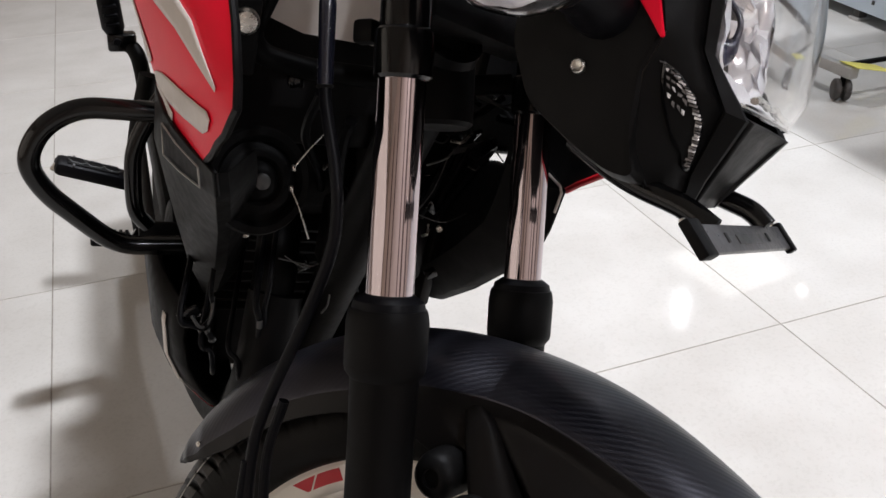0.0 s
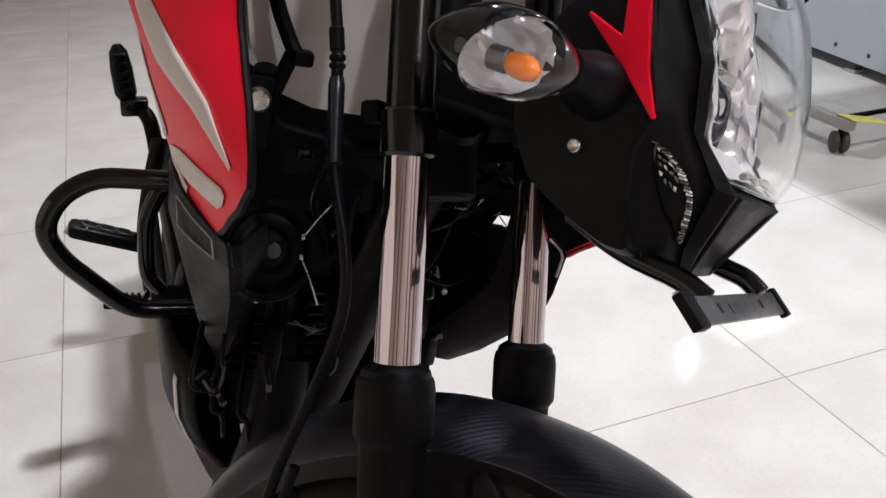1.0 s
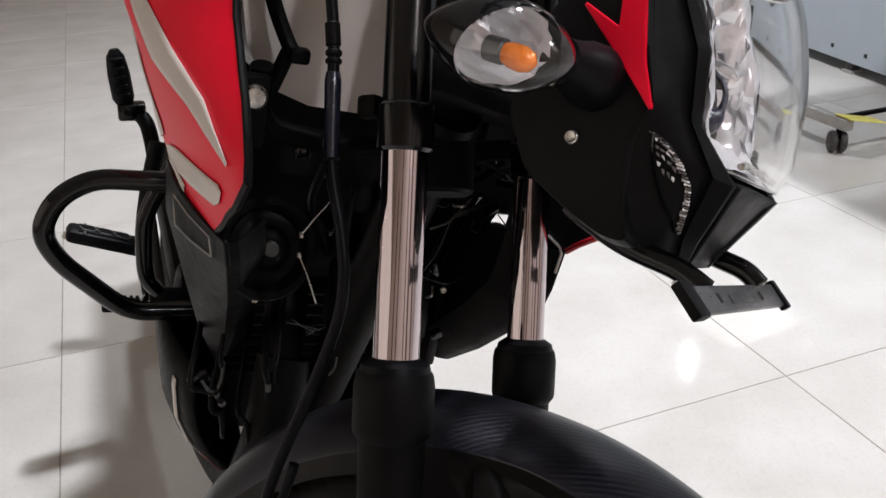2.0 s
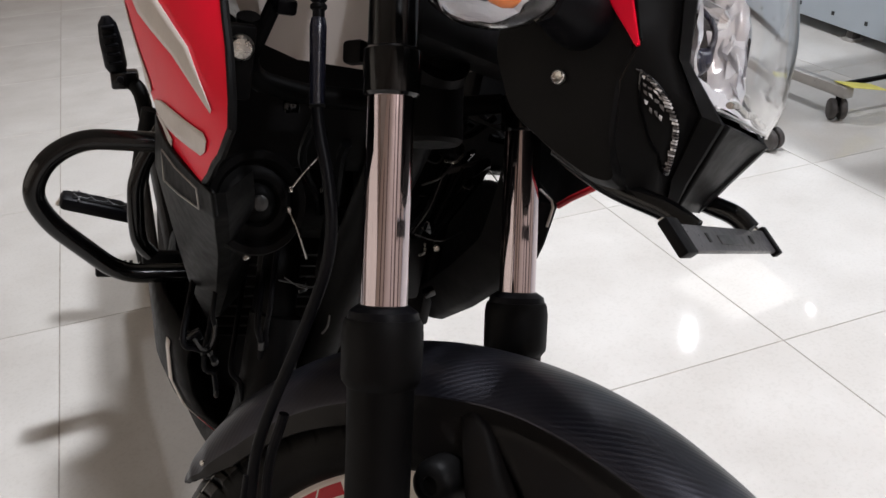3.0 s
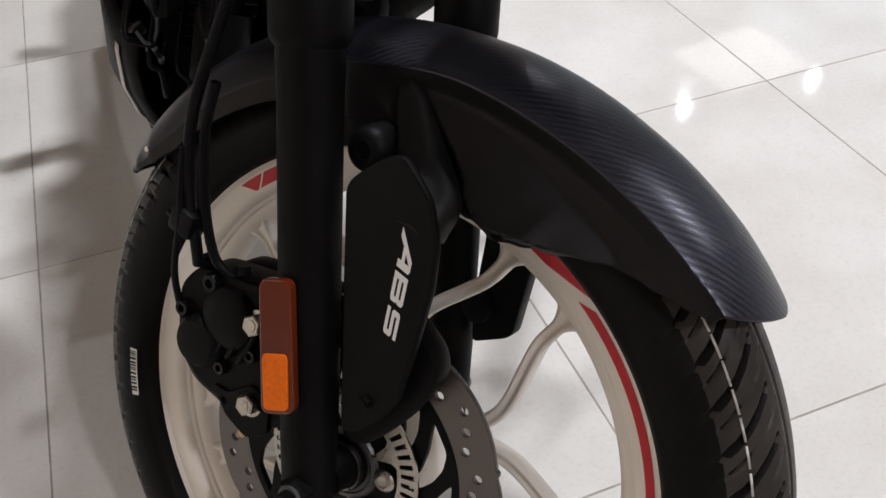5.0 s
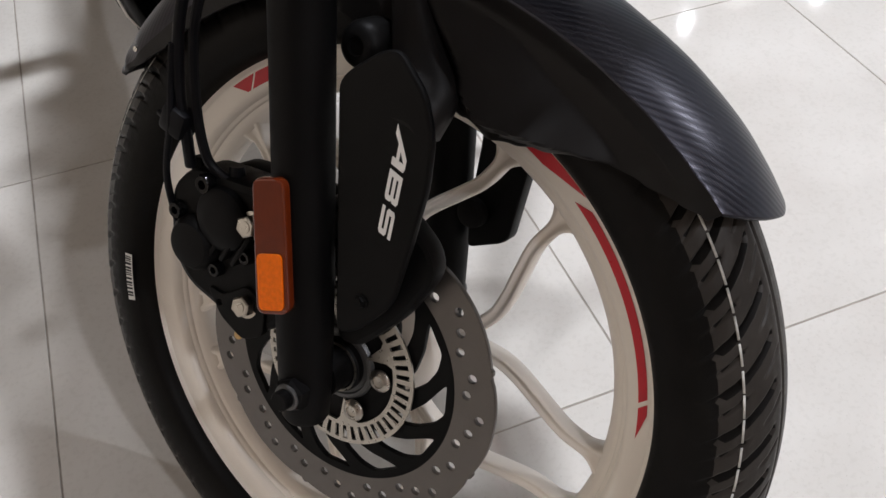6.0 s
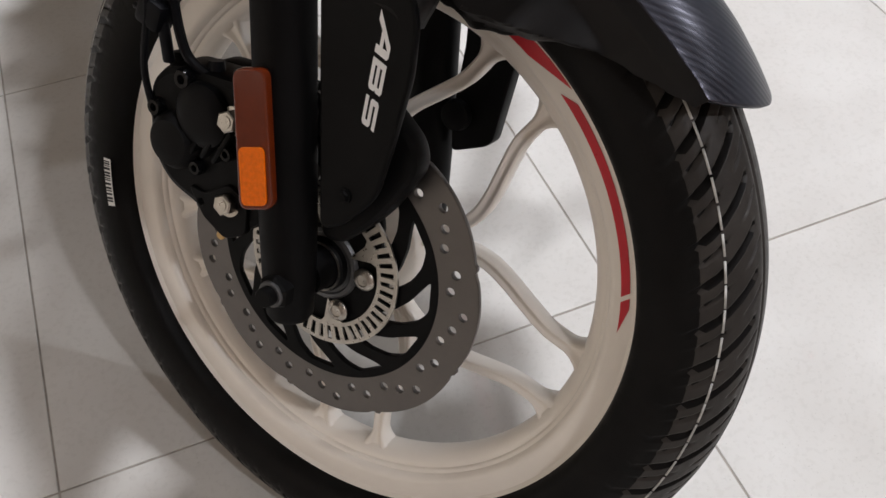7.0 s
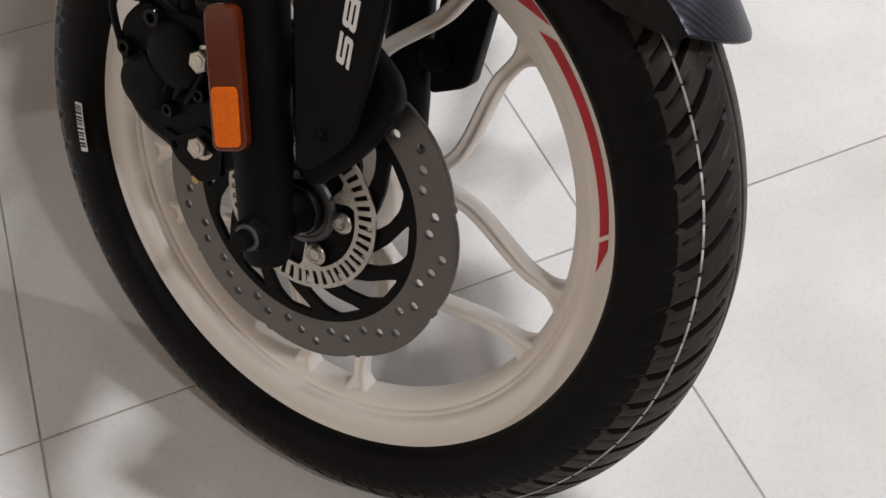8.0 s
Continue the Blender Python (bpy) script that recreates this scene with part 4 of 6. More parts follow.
def on_panel(s, u, lift=0.0):
    """A place on the front panel: s runs down its stations, u from the seam to the glass."""
    a = min(int(s), len(PANEL) - 2)
    k = s - a
    p = Vector(PANEL[a][0]).lerp(Vector(PANEL[a + 1][0]), k)
    q = Vector(PANEL[a][1]).lerp(Vector(PANEL[a + 1][1]), k)
    return p.lerp(q, u) + Vector((0.75, 0.6, 0)) * lift


lamp = part("headlight", lamp_shell(), M_PLASTIC, bike, "black headlight cowl with a clear faceted lamp", MF)
STATIONS = [k * 0.25 for k in range(25)]
for sx in (1, -1):
    rows = [[on_panel(s, u) for u in (-0.06, 0.0, 0.03, 0.25, 0.5, 0.78)] for s in STATIONS]
    thicken(part("front_panel", surface(rows, sx), M_PLASTIC, lamp, "matt black angular front panel", sharp=20), 0.002, 0.0)
    rows = [[on_panel(s, 0.77, -0.001), on_panel(s, 0.79, 0.0022), on_panel(s, 0.97, 0.0022), on_panel(s, 1.0, 0.001), on_panel(s, 1.0, -0.004)] for s in STATIONS]
    thicken(part("bezel", surface(rows, sx), M_PLASTIC, lamp, "black angular bezel", sharp=20), 0.0015, 0.0)
    part("seam", sweep([Vector((sx * on_panel(s, 0.01, 0.0006).x, on_panel(s, 0.01).y, on_panel(s, 0.01).z)) for s in STATIONS[12:]], 0.0009, 6), M_GLOSS, lamp)
for sx in (1, -1):
    rows = [[on_panel(s, 1.0, -0.003), on_panel(s, 1.0, -0.003) + Vector((-0.006, 0.001, 0)), on_panel(s, 1.0, -0.003) + Vector((-0.011, -0.008, 0))] for s in STATIONS[:16]]
    part("lens_flange", surface(rows, sx), M_TRAY, lamp, "pale inner edge of the lamp", sharp=20)
# chin: a wedge that narrows downwards, with a sunk middle
chin_rows = []
for k in range(9):
    t = k / 8
    w, y, z = 0.059 + (0.026 - 0.059) * t, -0.0058 + (-0.0200 + 0.0058) * t, 0.4882 + (0.4335 - 0.4882) * t
    chin_rows.append([(w * q, y + 0.0015 * (1 - q * q) - (0.0022 if abs(q) < 0.85 and 0.08 < t < 0.95 else 0.0), z) for q in (-1, -0.88, -0.84, -0.4, 0.0, 0.4, 0.84, 0.88, 1)])
thicken(part("chin", surface(chin_rows), M_PLASTIC, lamp, "matt black tapered chin", sharp=20), 0.003, 0.0)
part("chin_shelf", surface([[(-0.059, -0.0058, 0.4885), (0.0, -0.0043, 0.4885), (0.059, -0.0058, 0.4885)], [(-0.062, -0.040, 0.4915), (0.0, -0.040, 0.4915), (0.062, -0.040, 0.4915)]]), M_SATIN, lamp)
part("chin_floor", surface([[(-0.026, -0.0203, 0.4335), (0.0, -0.0195, 0.4335), (0.026, -0.0203, 0.4335)], [(-0.060, -0.036, 0.4318), (0.0, -0.045, 0.4310), (0.060, -0.036, 0.4318)]]), M_SATIN, lamp)


def dome():
    rows = []
    for i in range(81):
        t = -math.cos(math.pi * i / 80)
        bulge = math.sqrt(max(0.0, 1 - abs(t) ** 2.6))
        row = []
        for (y, z), (yb, w) in zip(LENS_FRONT, ((-0.083, 0.074), (-0.076, 0.073), (-0.050, 0.070), (-0.040, 0.069), (-0.034, 0.067), (-0.012, 0.060))):
            row.append((t * w, yb + (y - yb) * bulge, z))
        rows.append(smooth_path(row, 8))
    return surface(rows)


lens = part("lens", dome(), M_CLEAR, lamp, "clear curved headlight glass", sharp=70)
thicken(lens, 0.0022, 0.0)
lens.visible_shadow = False
# silvered bowl in facets behind the glass
bowl = bmesh.new()
grid = []
rngb = random.Random(8)
N_X, N_Z = 37, 13
for i in range(N_X):
    t = -1 + 2 * i / (N_X - 1)
    t = math.copysign(1 - (1 - abs(t)) ** 1.7, t)
    row = []
    for j in range(N_Z):
        k = j / (N_Z - 1)
        z = 0.496 + 0.116 * k
        y = -0.104 - 0.006 * k + 0.070 * abs(t) ** 3 + 0.040 * abs(2 * k - 0.9) ** 2 * (1 - 0.6 * k) + rngb.uniform(-0.004, 0.004)
        x = t * 0.064 + rngb.uniform(-0.0032, 0.0032) + 0.0022 * (1 if (j + i // 3) % 2 else -1)
        row.append(bowl.verts.new((x, min(y, lerp_table([(0.49, -0.030), (0.52, -0.040), (0.555, -0.054), (0.59, -0.078), (0.62, -0.090)], z) + 0.004), z + rngb.uniform(-0.003, 0.003))))
    grid.append(row)
for a, b in zip(grid, grid[1:]):
    for j in range(N_Z - 1):
        if rngb.random() < 0.5:
            bowl.faces.new((a[j], a[j + 1], b[j + 1]))
            bowl.faces.new((a[j], b[j + 1], b[j]))
        else:
            bowl.faces.new((a[j], a[j + 1], b[j]))
            bowl.faces.new((a[j + 1], b[j + 1], b[j]))
part("lamp_reflector", bowl, M_SILVER, lamp, "silvered faceted reflector", sharp=62)
for sx in (1, -1):
    bm = bmesh.new()
    grid = []
    for i in range(10):
        v = i / 9
        row = []
        for j in range(14):
            z = 0.498 + 0.112 * j / 13
            y_in = lerp_table([(0.4872, -0.0068), (0.5104, -0.0362), (0.5485, -0.048), (0.576, -0.0705), (0.604, -0.080)], z) - 0.004
            y = -0.102 + (y_in + 0.102) * v
            row.append(bm.verts.new((sx * (0.044 + 0.018 * v ** 0.7) + rngb.uniform(-0.0042, 0.0042) * (1 if v < 1 else 0.2), y + rngb.uniform(-0.002, 0.002) * (1 - v), z + rngb.uniform(-0.0025, 0.0025))))
        grid.append(row)
    for p, q in zip(grid, grid[1:]):
        for j in range(13):
            if rngb.random() < 0.5:
                bm.faces.new((p[j], p[j + 1], q[j + 1]))
                bm.faces.new((p[j], q[j + 1], q[j]))
            else:
                bm.faces.new((p[j], p[j + 1], q[j]))
                bm.faces.new((p[j + 1], q[j + 1], q[j]))
    part("side_reflector", bm, M_SILVER, lamp, "silvered faceted side wall", sharp=62)
tray = [[(x, -0.013 - 0.030 * k - 0.004 * (i % 2), 0.4955 + 0.013 * k * k) for k in (0, 0.33, 0.66, 1.0)] for i, x in enumerate((-0.052, -0.030, -0.008, 0.014, 0.036, 0.054))]
part("lower_tray", surface(tray), M_TRAY, lamp, "pale grey lower lamp tray", smooth=False)
part("tray_lip", sweep([(x, -0.012 - 0.002 * (i % 2), 0.4985 + 0.001 * (i % 3)) for i, x in enumerate((-0.050, -0.034, -0.018, -0.002, 0.014, 0.030, 0.046))], 0.0022, 8), M_ZINC, lamp)
shield_part = part("bulb_shield", sweep(smooth_path([(0.024, -0.080, 0.547), (0.022, -0.060, 0.545), (0.020, -0.047, 0.538), (0.020, -0.043, 0.528), (0.022, -0.045, 0.519), (0.026, -0.054, 0.513)], 5), [0.0018] * 13 + [0.0019, 0.002, 0.0022, 0.0026, 0.0035, 0.005, 0.0065, 0.0080, 0.009, 0.0095, 0.009, 0.008, 0.006][:13], 10), M_NAVY, lamp, "dark bulb shield")
part("lamp_bulb", sweep([(0.0, -0.085, 0.545), (0.0, -0.062, 0.545), (0.0, -0.050, 0.545), (0.0, -0.046, 0.545)], [0.009, 0.009, 0.007, 0.003], 16), M_MIRROR, shield_part)
# small position lamp in the side of the cowl
POS = [(3.58, 0.13), (3.68, 0.33), (3.98, 0.50), (4.26, 0.645), (4.54, 0.70), (4.94, 0.73), (4.96, 0.63), (4.80, 0.56), (4.66, 0.41), (4.42, 0.29), (4.20, 0.21), (3.90, 0.16)]
POS_OUT = [(3.60, 0.16), (3.68, 0.32), (3.98, 0.49), (4.26, 0.635), (4.54, 0.69), (4.92, 0.72)]
for sx in (1, -1):
    bm = bmesh.new()
    edge = smooth_path([on_panel(s, u, 0.0022) for s, u in POS + POS[:1]], 4)[:-1]
    mid = sum(edge, Vector()) / len(edge) + Vector((0.002, 0.0016, 0))
    rings = [[bm.verts.new((sx * q.x, q.y, q.z)) for q in (mid.lerp(p, f) + Vector((0.75, 0.6, 0)) * d for p in edge)] for f, d in ((1.04, -0.004), (1.0, 0.0), (0.94, 0.0010), (0.80, -0.0012), (0.5, -0.0035))]
    n = len(edge)
    for p, q in zip(rings, rings[1:]):
        for k in range(n):
            bm.faces.new((p[k], p[(k + 1) % n], q[(k + 1) % n], q[k]))
    bm.faces.new(rings[-1])
    pl = part("position_lamp", bm, M_SHELL, lamp, "ribbed clear position lamp", smooth=False)
    rr = random.Random(5)
    # a row of small prisms along the outer edge, and silvered facets in the upper end
    for k in range(30):
        f = k / 30
        s0 = 3.60 + 1.32 * f
        u = lerp_table(POS_OUT, s0)
        w = 0.055 + 0.02 * rr.random()
        a4 = [on_panel(s0, u, 0.0030), on_panel(s0 + 0.038, u + 0.004, 0.0026), on_panel(s0 + 0.050, u - w, 0.0016 + 0.0012 * rr.random()), on_panel(s0 + 0.010, u - w, 0.0012)]
        bm = bmesh.new()
        q = [bm.verts.new((sx * v.x, v.y, v.z)) for v in a4]
        top = bm.verts.new((sx * (sum(v.x for v in a4) / 4 + 0.0008), sum(v.y for v in a4) / 4 + 0.0007, sum(v.z for v in a4) / 4))
        for i in range(4):
            bm.faces.new((q[i], q[(i + 1) % 4], top))
        part("rib", bm, M_SILVER if rr.random() < 0.45 else M_TRAY_DARK, pl, smooth=False)
    for k in range(16):
        s0 = 3.68 + 0.036 * k + rr.uniform(-0.02, 0.02)
        u0 = 0.17 + 0.05 * (k % 4) + 0.006 * k
        a4 = [on_panel(s0 + ds * rr.uniform(0.6, 1.2), u0 + du * rr.uniform(0.6, 1.2), 0.0018 + rr.uniform(0, 0.0014)) for ds, du in ((0, 0), (0.055, 0.01), (0.07, 0.05), (0.01, 0.045))]
        bm = bmesh.new()
        q = [bm.verts.new((sx * v.x, v.y, v.z)) for v in a4]
        bm.faces.new((q[0], q[1], q[2]))
        bm.faces.new((q[0], q[2], q[3]))
        thicken(part("facet", bm, M_SILVER if k % 3 == 0 else M_TRAY_DARK, pl, smooth=False), 0.0005, 0.0)
    red = [(-0.118, 0.548), (-0.092, 0.541), (-0.099, 0.562), (-0.106, 0.585), (-0.092, 0.598), (-0.0885, 0.566), (-0.072, 0.530), (-0.0570, 0.5075), (-0.066, 0.514), (-0.090, 0.530)]
    mesh_part("red_wing", plate([rounded(red, 0.003, 3)], 0.004, 0.001, side(sx * 0.0905)), M_RED, lamp, "painted red flash")
    part("cowl_screw", revolve([(0.088, 0.0040), (0.0925, 0.0040), (0.0933, 0.0033), (0.0925, 0.0020), (0.0925, 0.0005)] if sx > 0 else [(-0.088, 0.0040), (-0.0925, 0.0040), (-0.0933, 0.0033), (-0.0925, 0.0020), (-0.0925, 0.0005)], 20, centre=(0, -0.0925, 0.4775)), M_ZINC, lamp, "zinc-plated screw")


def indicator(sx):
    stalk = part("indicator", sweep(smooth_path([(sx * 0.085, -0.095, 0.512), (sx * 0.105, -0.098, 0.512), (sx * 0.125, -0.102, 0.512)], 4), [0.020, 0.019, 0.0185, 0.018, 0.0165, 0.015, 0.014, 0.0135, 0.013], 20), M_RUBBER, bike, "black turn indicator with a clear lens and an orange bulb", MF)
    # an almond body: long axis fore and aft; the glass looks out, ahead and a little down
    c = Vector((sx * 0.142, -0.1320, 0.5080))
    cut = Vector((sx * 0.52, 0.74, -0.42)).normalized()
    tilt = Matrix.Rotation(radians(5), 3, "X")
    rr = random.Random(3)

    def almond(scale, at, outer, rough=0.0, n_t=48, n_a=56, cut=cut):
        """The almond, cut by a plane; outer: whether the part ahead of the plane stays."""
        bm = bmesh.new()
        rings = []
        for i in range(n_t + 1):
            t = -math.cos(math.pi * i / n_t)
            r = 0.0250 * (max(0.0, 1 - abs(t) ** 2.2) ** 0.62 if t > 0 else max(0.0, 1 - abs(t) ** 1.8) ** 0.80) * scale
            rings.append([bm.verts.new(c + tilt @ Vector((0.95 * r * math.cos(a), t * 0.0475 * scale, r * math.sin(a))) + Vector((rr.uniform(-1, 1), rr.uniform(-1, 1), rr.uniform(-1, 1))) * (rough if 0 < i < n_t else 0.0)) for a in (2 * math.pi * k / n_a for k in range(n_a))])
        for p, q in zip(rings, rings[1:]):
            for k in range(n_a):
                bm.faces.new((p[k], p[(k + 1) % n_a], q[(k + 1) % n_a], q[k]))
        bmesh.ops.remove_doubles(bm, verts=bm.verts, dist=1e-5)
        bmesh.ops.bisect_plane(bm, geom=list(bm.verts) + list(bm.edges) + list(bm.faces), plane_co=c + cut * at, plane_no=cut, clear_inner=outer, clear_outer=not outer)
        return bm

    part("shell", almond(1.0, 0.0090, False), M_SHELL, stalk, "glossy black shell")
    g = part("lens", almond(0.995, 0.0083, True), M_CLEAR, stalk, "clear indicator lens")
    thicken(g, 0.0012)
    g.visible_shadow = False
    part("dish", almond(0.925, 0.0010, False, 0.0017, 16, 22, Vector((sx * 0.74, 0.64, -0.20)).normalized()), M_DISH, stalk, "silvered facets", smooth=False)
    e = c + Vector((0, 0.0145, -0.003))
    part("bulb", sweep([e + Vector((0, -0.008, 0)), e + Vector((0, -0.002, 0)), e + Vector((0, 0.005, 0)), e + Vector((0, 0.010, 0)), e + Vector((0, 0.0125, 0))], [0.0050, 0.0068, 0.0070, 0.0052, 0.0018], 24), M_BULB, stalk, "orange bulb")
    part("bulb_socket", rod(e + Vector((0, -0.018, -0.001)), e + Vector((0, -0.006, 0)), 0.0070, 16, 0.001), M_ALU, stalk, "dark bulb socket")


indicator(1)
indicator(-1)

stay = part("plate_stay", sweep(round_corners([(0.058, -0.090, 0.440), (0.058, -0.052, 0.432), (0.058, -0.014, 0.434), (0.058, 0.004, 0.430)], 0.02, 6), 0.0068, 12), M_GLOSS, bike, "black tubular number plate stay with an empty plate", MF)
part("stay_tube", sweep(round_corners([(-0.040, -0.080, 0.446), (-0.040, -0.030, 0.440), (-0.040, 0.000, 0.441), (-0.040, 0.012, 0.436)], 0.02, 6), 0.0068, 12), M_GLOSS, stay)
pl_turn = Matrix.Rotation(radians(-2.7), 3, "Z") @ Matrix.Rotation(radians(1), 3, "Y") @ Matrix.Rotation(radians(-31), 3, "X")
mid = Vector((0.0165, 0.0143, 0.4293))
bp = part("blank_plate", block((0.196, 0.0170, 0.0035), mid, 0.001, pl_turn), M_PLATE, stay, "empty matt black plate holder")
for sx, w in ((-1, 0.009), (1, 0.017)):
    part("plate_rim", block((w, 0.0215, 0.0060), mid + pl_turn @ Vector((sx * (0.100 - w / 2), 0, 0.0006)), 0.0012, pl_turn), M_SATIN, stay)
    part("rim_tip", block((w * 0.6, 0.003, 0.003), mid + pl_turn @ Vector((sx * (0.100 - w / 2) * 0.985, -0.011, -0.001)), 0.0006, pl_turn), M_ZINC, stay)
part("plate_slot", block((0.052, 0.0062, 0.0010), mid + pl_turn @ Vector((0.000, 0.001, 0.0019)), 0.0003, pl_turn), M_ALU, bp, "raised plain label bar")
for px in (-0.045, 0.045):
    part("rivet", block((0.004, 0.006, 0.0012), mid + pl_turn @ Vector((px, 0, 0.0019)), 0.0004, pl_turn), M_INK, bp)

# handlebar, controls and instrument on top of the fork
yoke = part("top_yoke", block((0.20, 0.06, 0.022), on_fork(0, 0.735, -0.010), 0.008, Matrix.Rotation(RAKE, 3, "X")), M_SATIN, bike, "black top fork yoke", MF)
bar = part("handlebar", sweep(round_corners([(-0.350, -0.345, 0.725), (-0.200, -0.300, 0.760), (-0.070, -0.265, 0.745), (0.070, -0.265, 0.745), (0.200, -0.300, 0.760), (0.350, -0.345, 0.725)], 0.05), 0.0110, 16), M_SATIN, bike, "black tubular handlebar", MF)
for sx in (1, -1):
    part("grip", rod((sx * 0.230, -0.309, 0.753), (sx * 0.350, -0.345, 0.725), 0.0165, 20, 0.003), M_RUBBER, bar, "black rubber grip")
    part("switch_box", block((0.040, 0.045, 0.045), (sx * 0.205, -0.300, 0.758), 0.010), M_PLASTIC, bar)
    part("lever", sweep(smooth_path([(sx * 0.190, -0.260, 0.750), (sx * 0.260, -0.215, 0.725), (sx * 0.330, -0.155, 0.692), (sx * 0.352, -0.128, 0.676)], 5), [0.008] * 13 + [0.009, 0.011, 0.013], 12, flat=0.8), M_SATIN, bar, "black hand lever")
part("instrument", block((0.17, 0.07, 0.10), (0.0, -0.190, 0.740), 0.02, Matrix.Rotation(radians(35), 3, "X")), M_PLASTIC, bike, "black instrument housing", MF)
part("visor", block((0.15, 0.03, 0.13), (0.0, -0.105, 0.685), 0.014, Matrix.Rotation(radians(24), 3, "X")), M_PLASTIC, bike, "black headlight visor", MF)

# ---- bodywork and engine: they stay in line with the frame


def shroud(sx):
    """Red tank shroud: a bowed panel from its upright front edge back along the tank."""
    top_z, low_z = 0.640, 0.330 if sx > 0 else 0.339
    back = 0.0 if sx > 0 else 0.013
    rows = []
    for i in range(25):
        z = top_z + (low_z - top_z) * i / 24
        yf = lerp_table([(0.330, -0.252), (0.350, -0.228), (0.378, -0.192), (0.402, -0.160), (0.422, -0.142), (0.435, -0.151), (0.456, -0.176), (0.473, -0.205), (0.500, -0.249), (0.640, -0.420)], z)
        yb = lerp_table([(0.330, -0.330), (0.360, -0.500), (0.400, -0.600), (0.450, -0.660), (0.640, -0.700)], z)
        xo = lerp_table([(0.330, 0.160), (0.360, 0.175), (0.400, 0.189), (0.450, 0.207), (0.520, 0.216), (0.640, 0.202)], z)
        row = []
        for j in range(17):
            t = j / 16
            row.append((0.153 + (xo - 0.153) * math.sin(t * math.pi * 0.5) ** 0.9, yf - back + (yb - yf + back) * t, z))
        rows.append(row)
    ob = part("tank_shroud", surface(rows, sx), M_RED, bike, "red painted tank shroud with warm white graphics", MB, sharp=60)
    inside = [[(v[0] - 0.004, v[1], v[2]) for v in row] for row in rows]
    part("liner", surface(inside, sx), M_PLASTIC, ob, "black unpainted inner face")
    rim_line = [Vector((sx * (row[0][0] - 0.002), row[0][1], row[0][2])) for row in rows]
    # the far edge is in the darker sticker red, which stands in for shade
    part("front_edge", sweep(rim_line, 0.0028, 8), M_PLASTIC if sx > 0 else M_RED_STICKER, ob, "black rubber edge strip" if sx > 0 else "")
    return ob, rows


def on_shroud(rows, u, v, lift=0.0012):
    """The place u (0 front to 1 back) and v (0 top to 1 foot) on the panel, a little proud of it."""
    i, j = min(v * 24, 23.999), min(u * 16, 15.999)
    a, b = int(i), int(j)
    p = [[Vector(rows[a + m][b + n]) for n in (0, 1)] for m in (0, 1)]
    s, t = i - a, j - b
    q = (p[0][0] * (1 - t) + p[0][1] * t) * (1 - s) + (p[1][0] * (1 - t) + p[1][1] * t) * s
    n = (p[0][1] - p[0][0]).cross(p[1][0] - p[0][0]).normalized()
    if n.x < 0:
        n = -n
    return q + n * lift


def find_uv(rows, y, z):
    v = (0.640 - z) / 0.310
    i = min(max(v * 24, 0), 23.999)
    a = int(i)
    s = i - a
    yf = rows[a][0][1] * (1 - s) + rows[a + 1][0][1] * s
    yb = rows[a][16][1] * (1 - s) + rows[a + 1][16][1] * s
    return min(1.0, max(0.0, (y - yf) / (yb - yf))), min(1.0, max(0.0, v))


def decal(rows, left, right, sx, parent, steps=10):
    """A graphic between two lines of (y, z) on the panel."""
    bm = bmesh.new()
    grid = []
    for k in range(steps + 1):
        t = k / steps
        pts = []
        for line in (left, right):
            f = t * (len(line) - 1)
            m = min(int(f), len(line) - 2)
            y = line[m][0] + (line[m + 1][0] - line[m][0]) * (f - m)
            z = line[m][1] + (line[m + 1][1] - line[m][1]) * (f - m)
            pts.append((y, z))
        row = []
        for m in range(5):
            y = pts[0][0] + (pts[1][0] - pts[0][0]) * m / 4
            z = pts[0][1] + (pts[1][1] - pts[0][1]) * m / 4
            q = on_shroud(rows, *find_uv(rows, y, z))
            row.append(bm.verts.new((q.x * sx, q.y, q.z)))
        grid.append(row)
    for a, b in zip(grid, grid[1:]):
        for m in range(4):
            bm.faces.new((a[m], a[m + 1], b[m + 1], b[m]))
    bmesh.ops.remove_doubles(bm, verts=bm.verts, dist=1e-6)
    ob = part("graphic", bm, M_DECAL, parent, "warm white printed graphic")
    thicken(ob, 0.0004, 0.0)


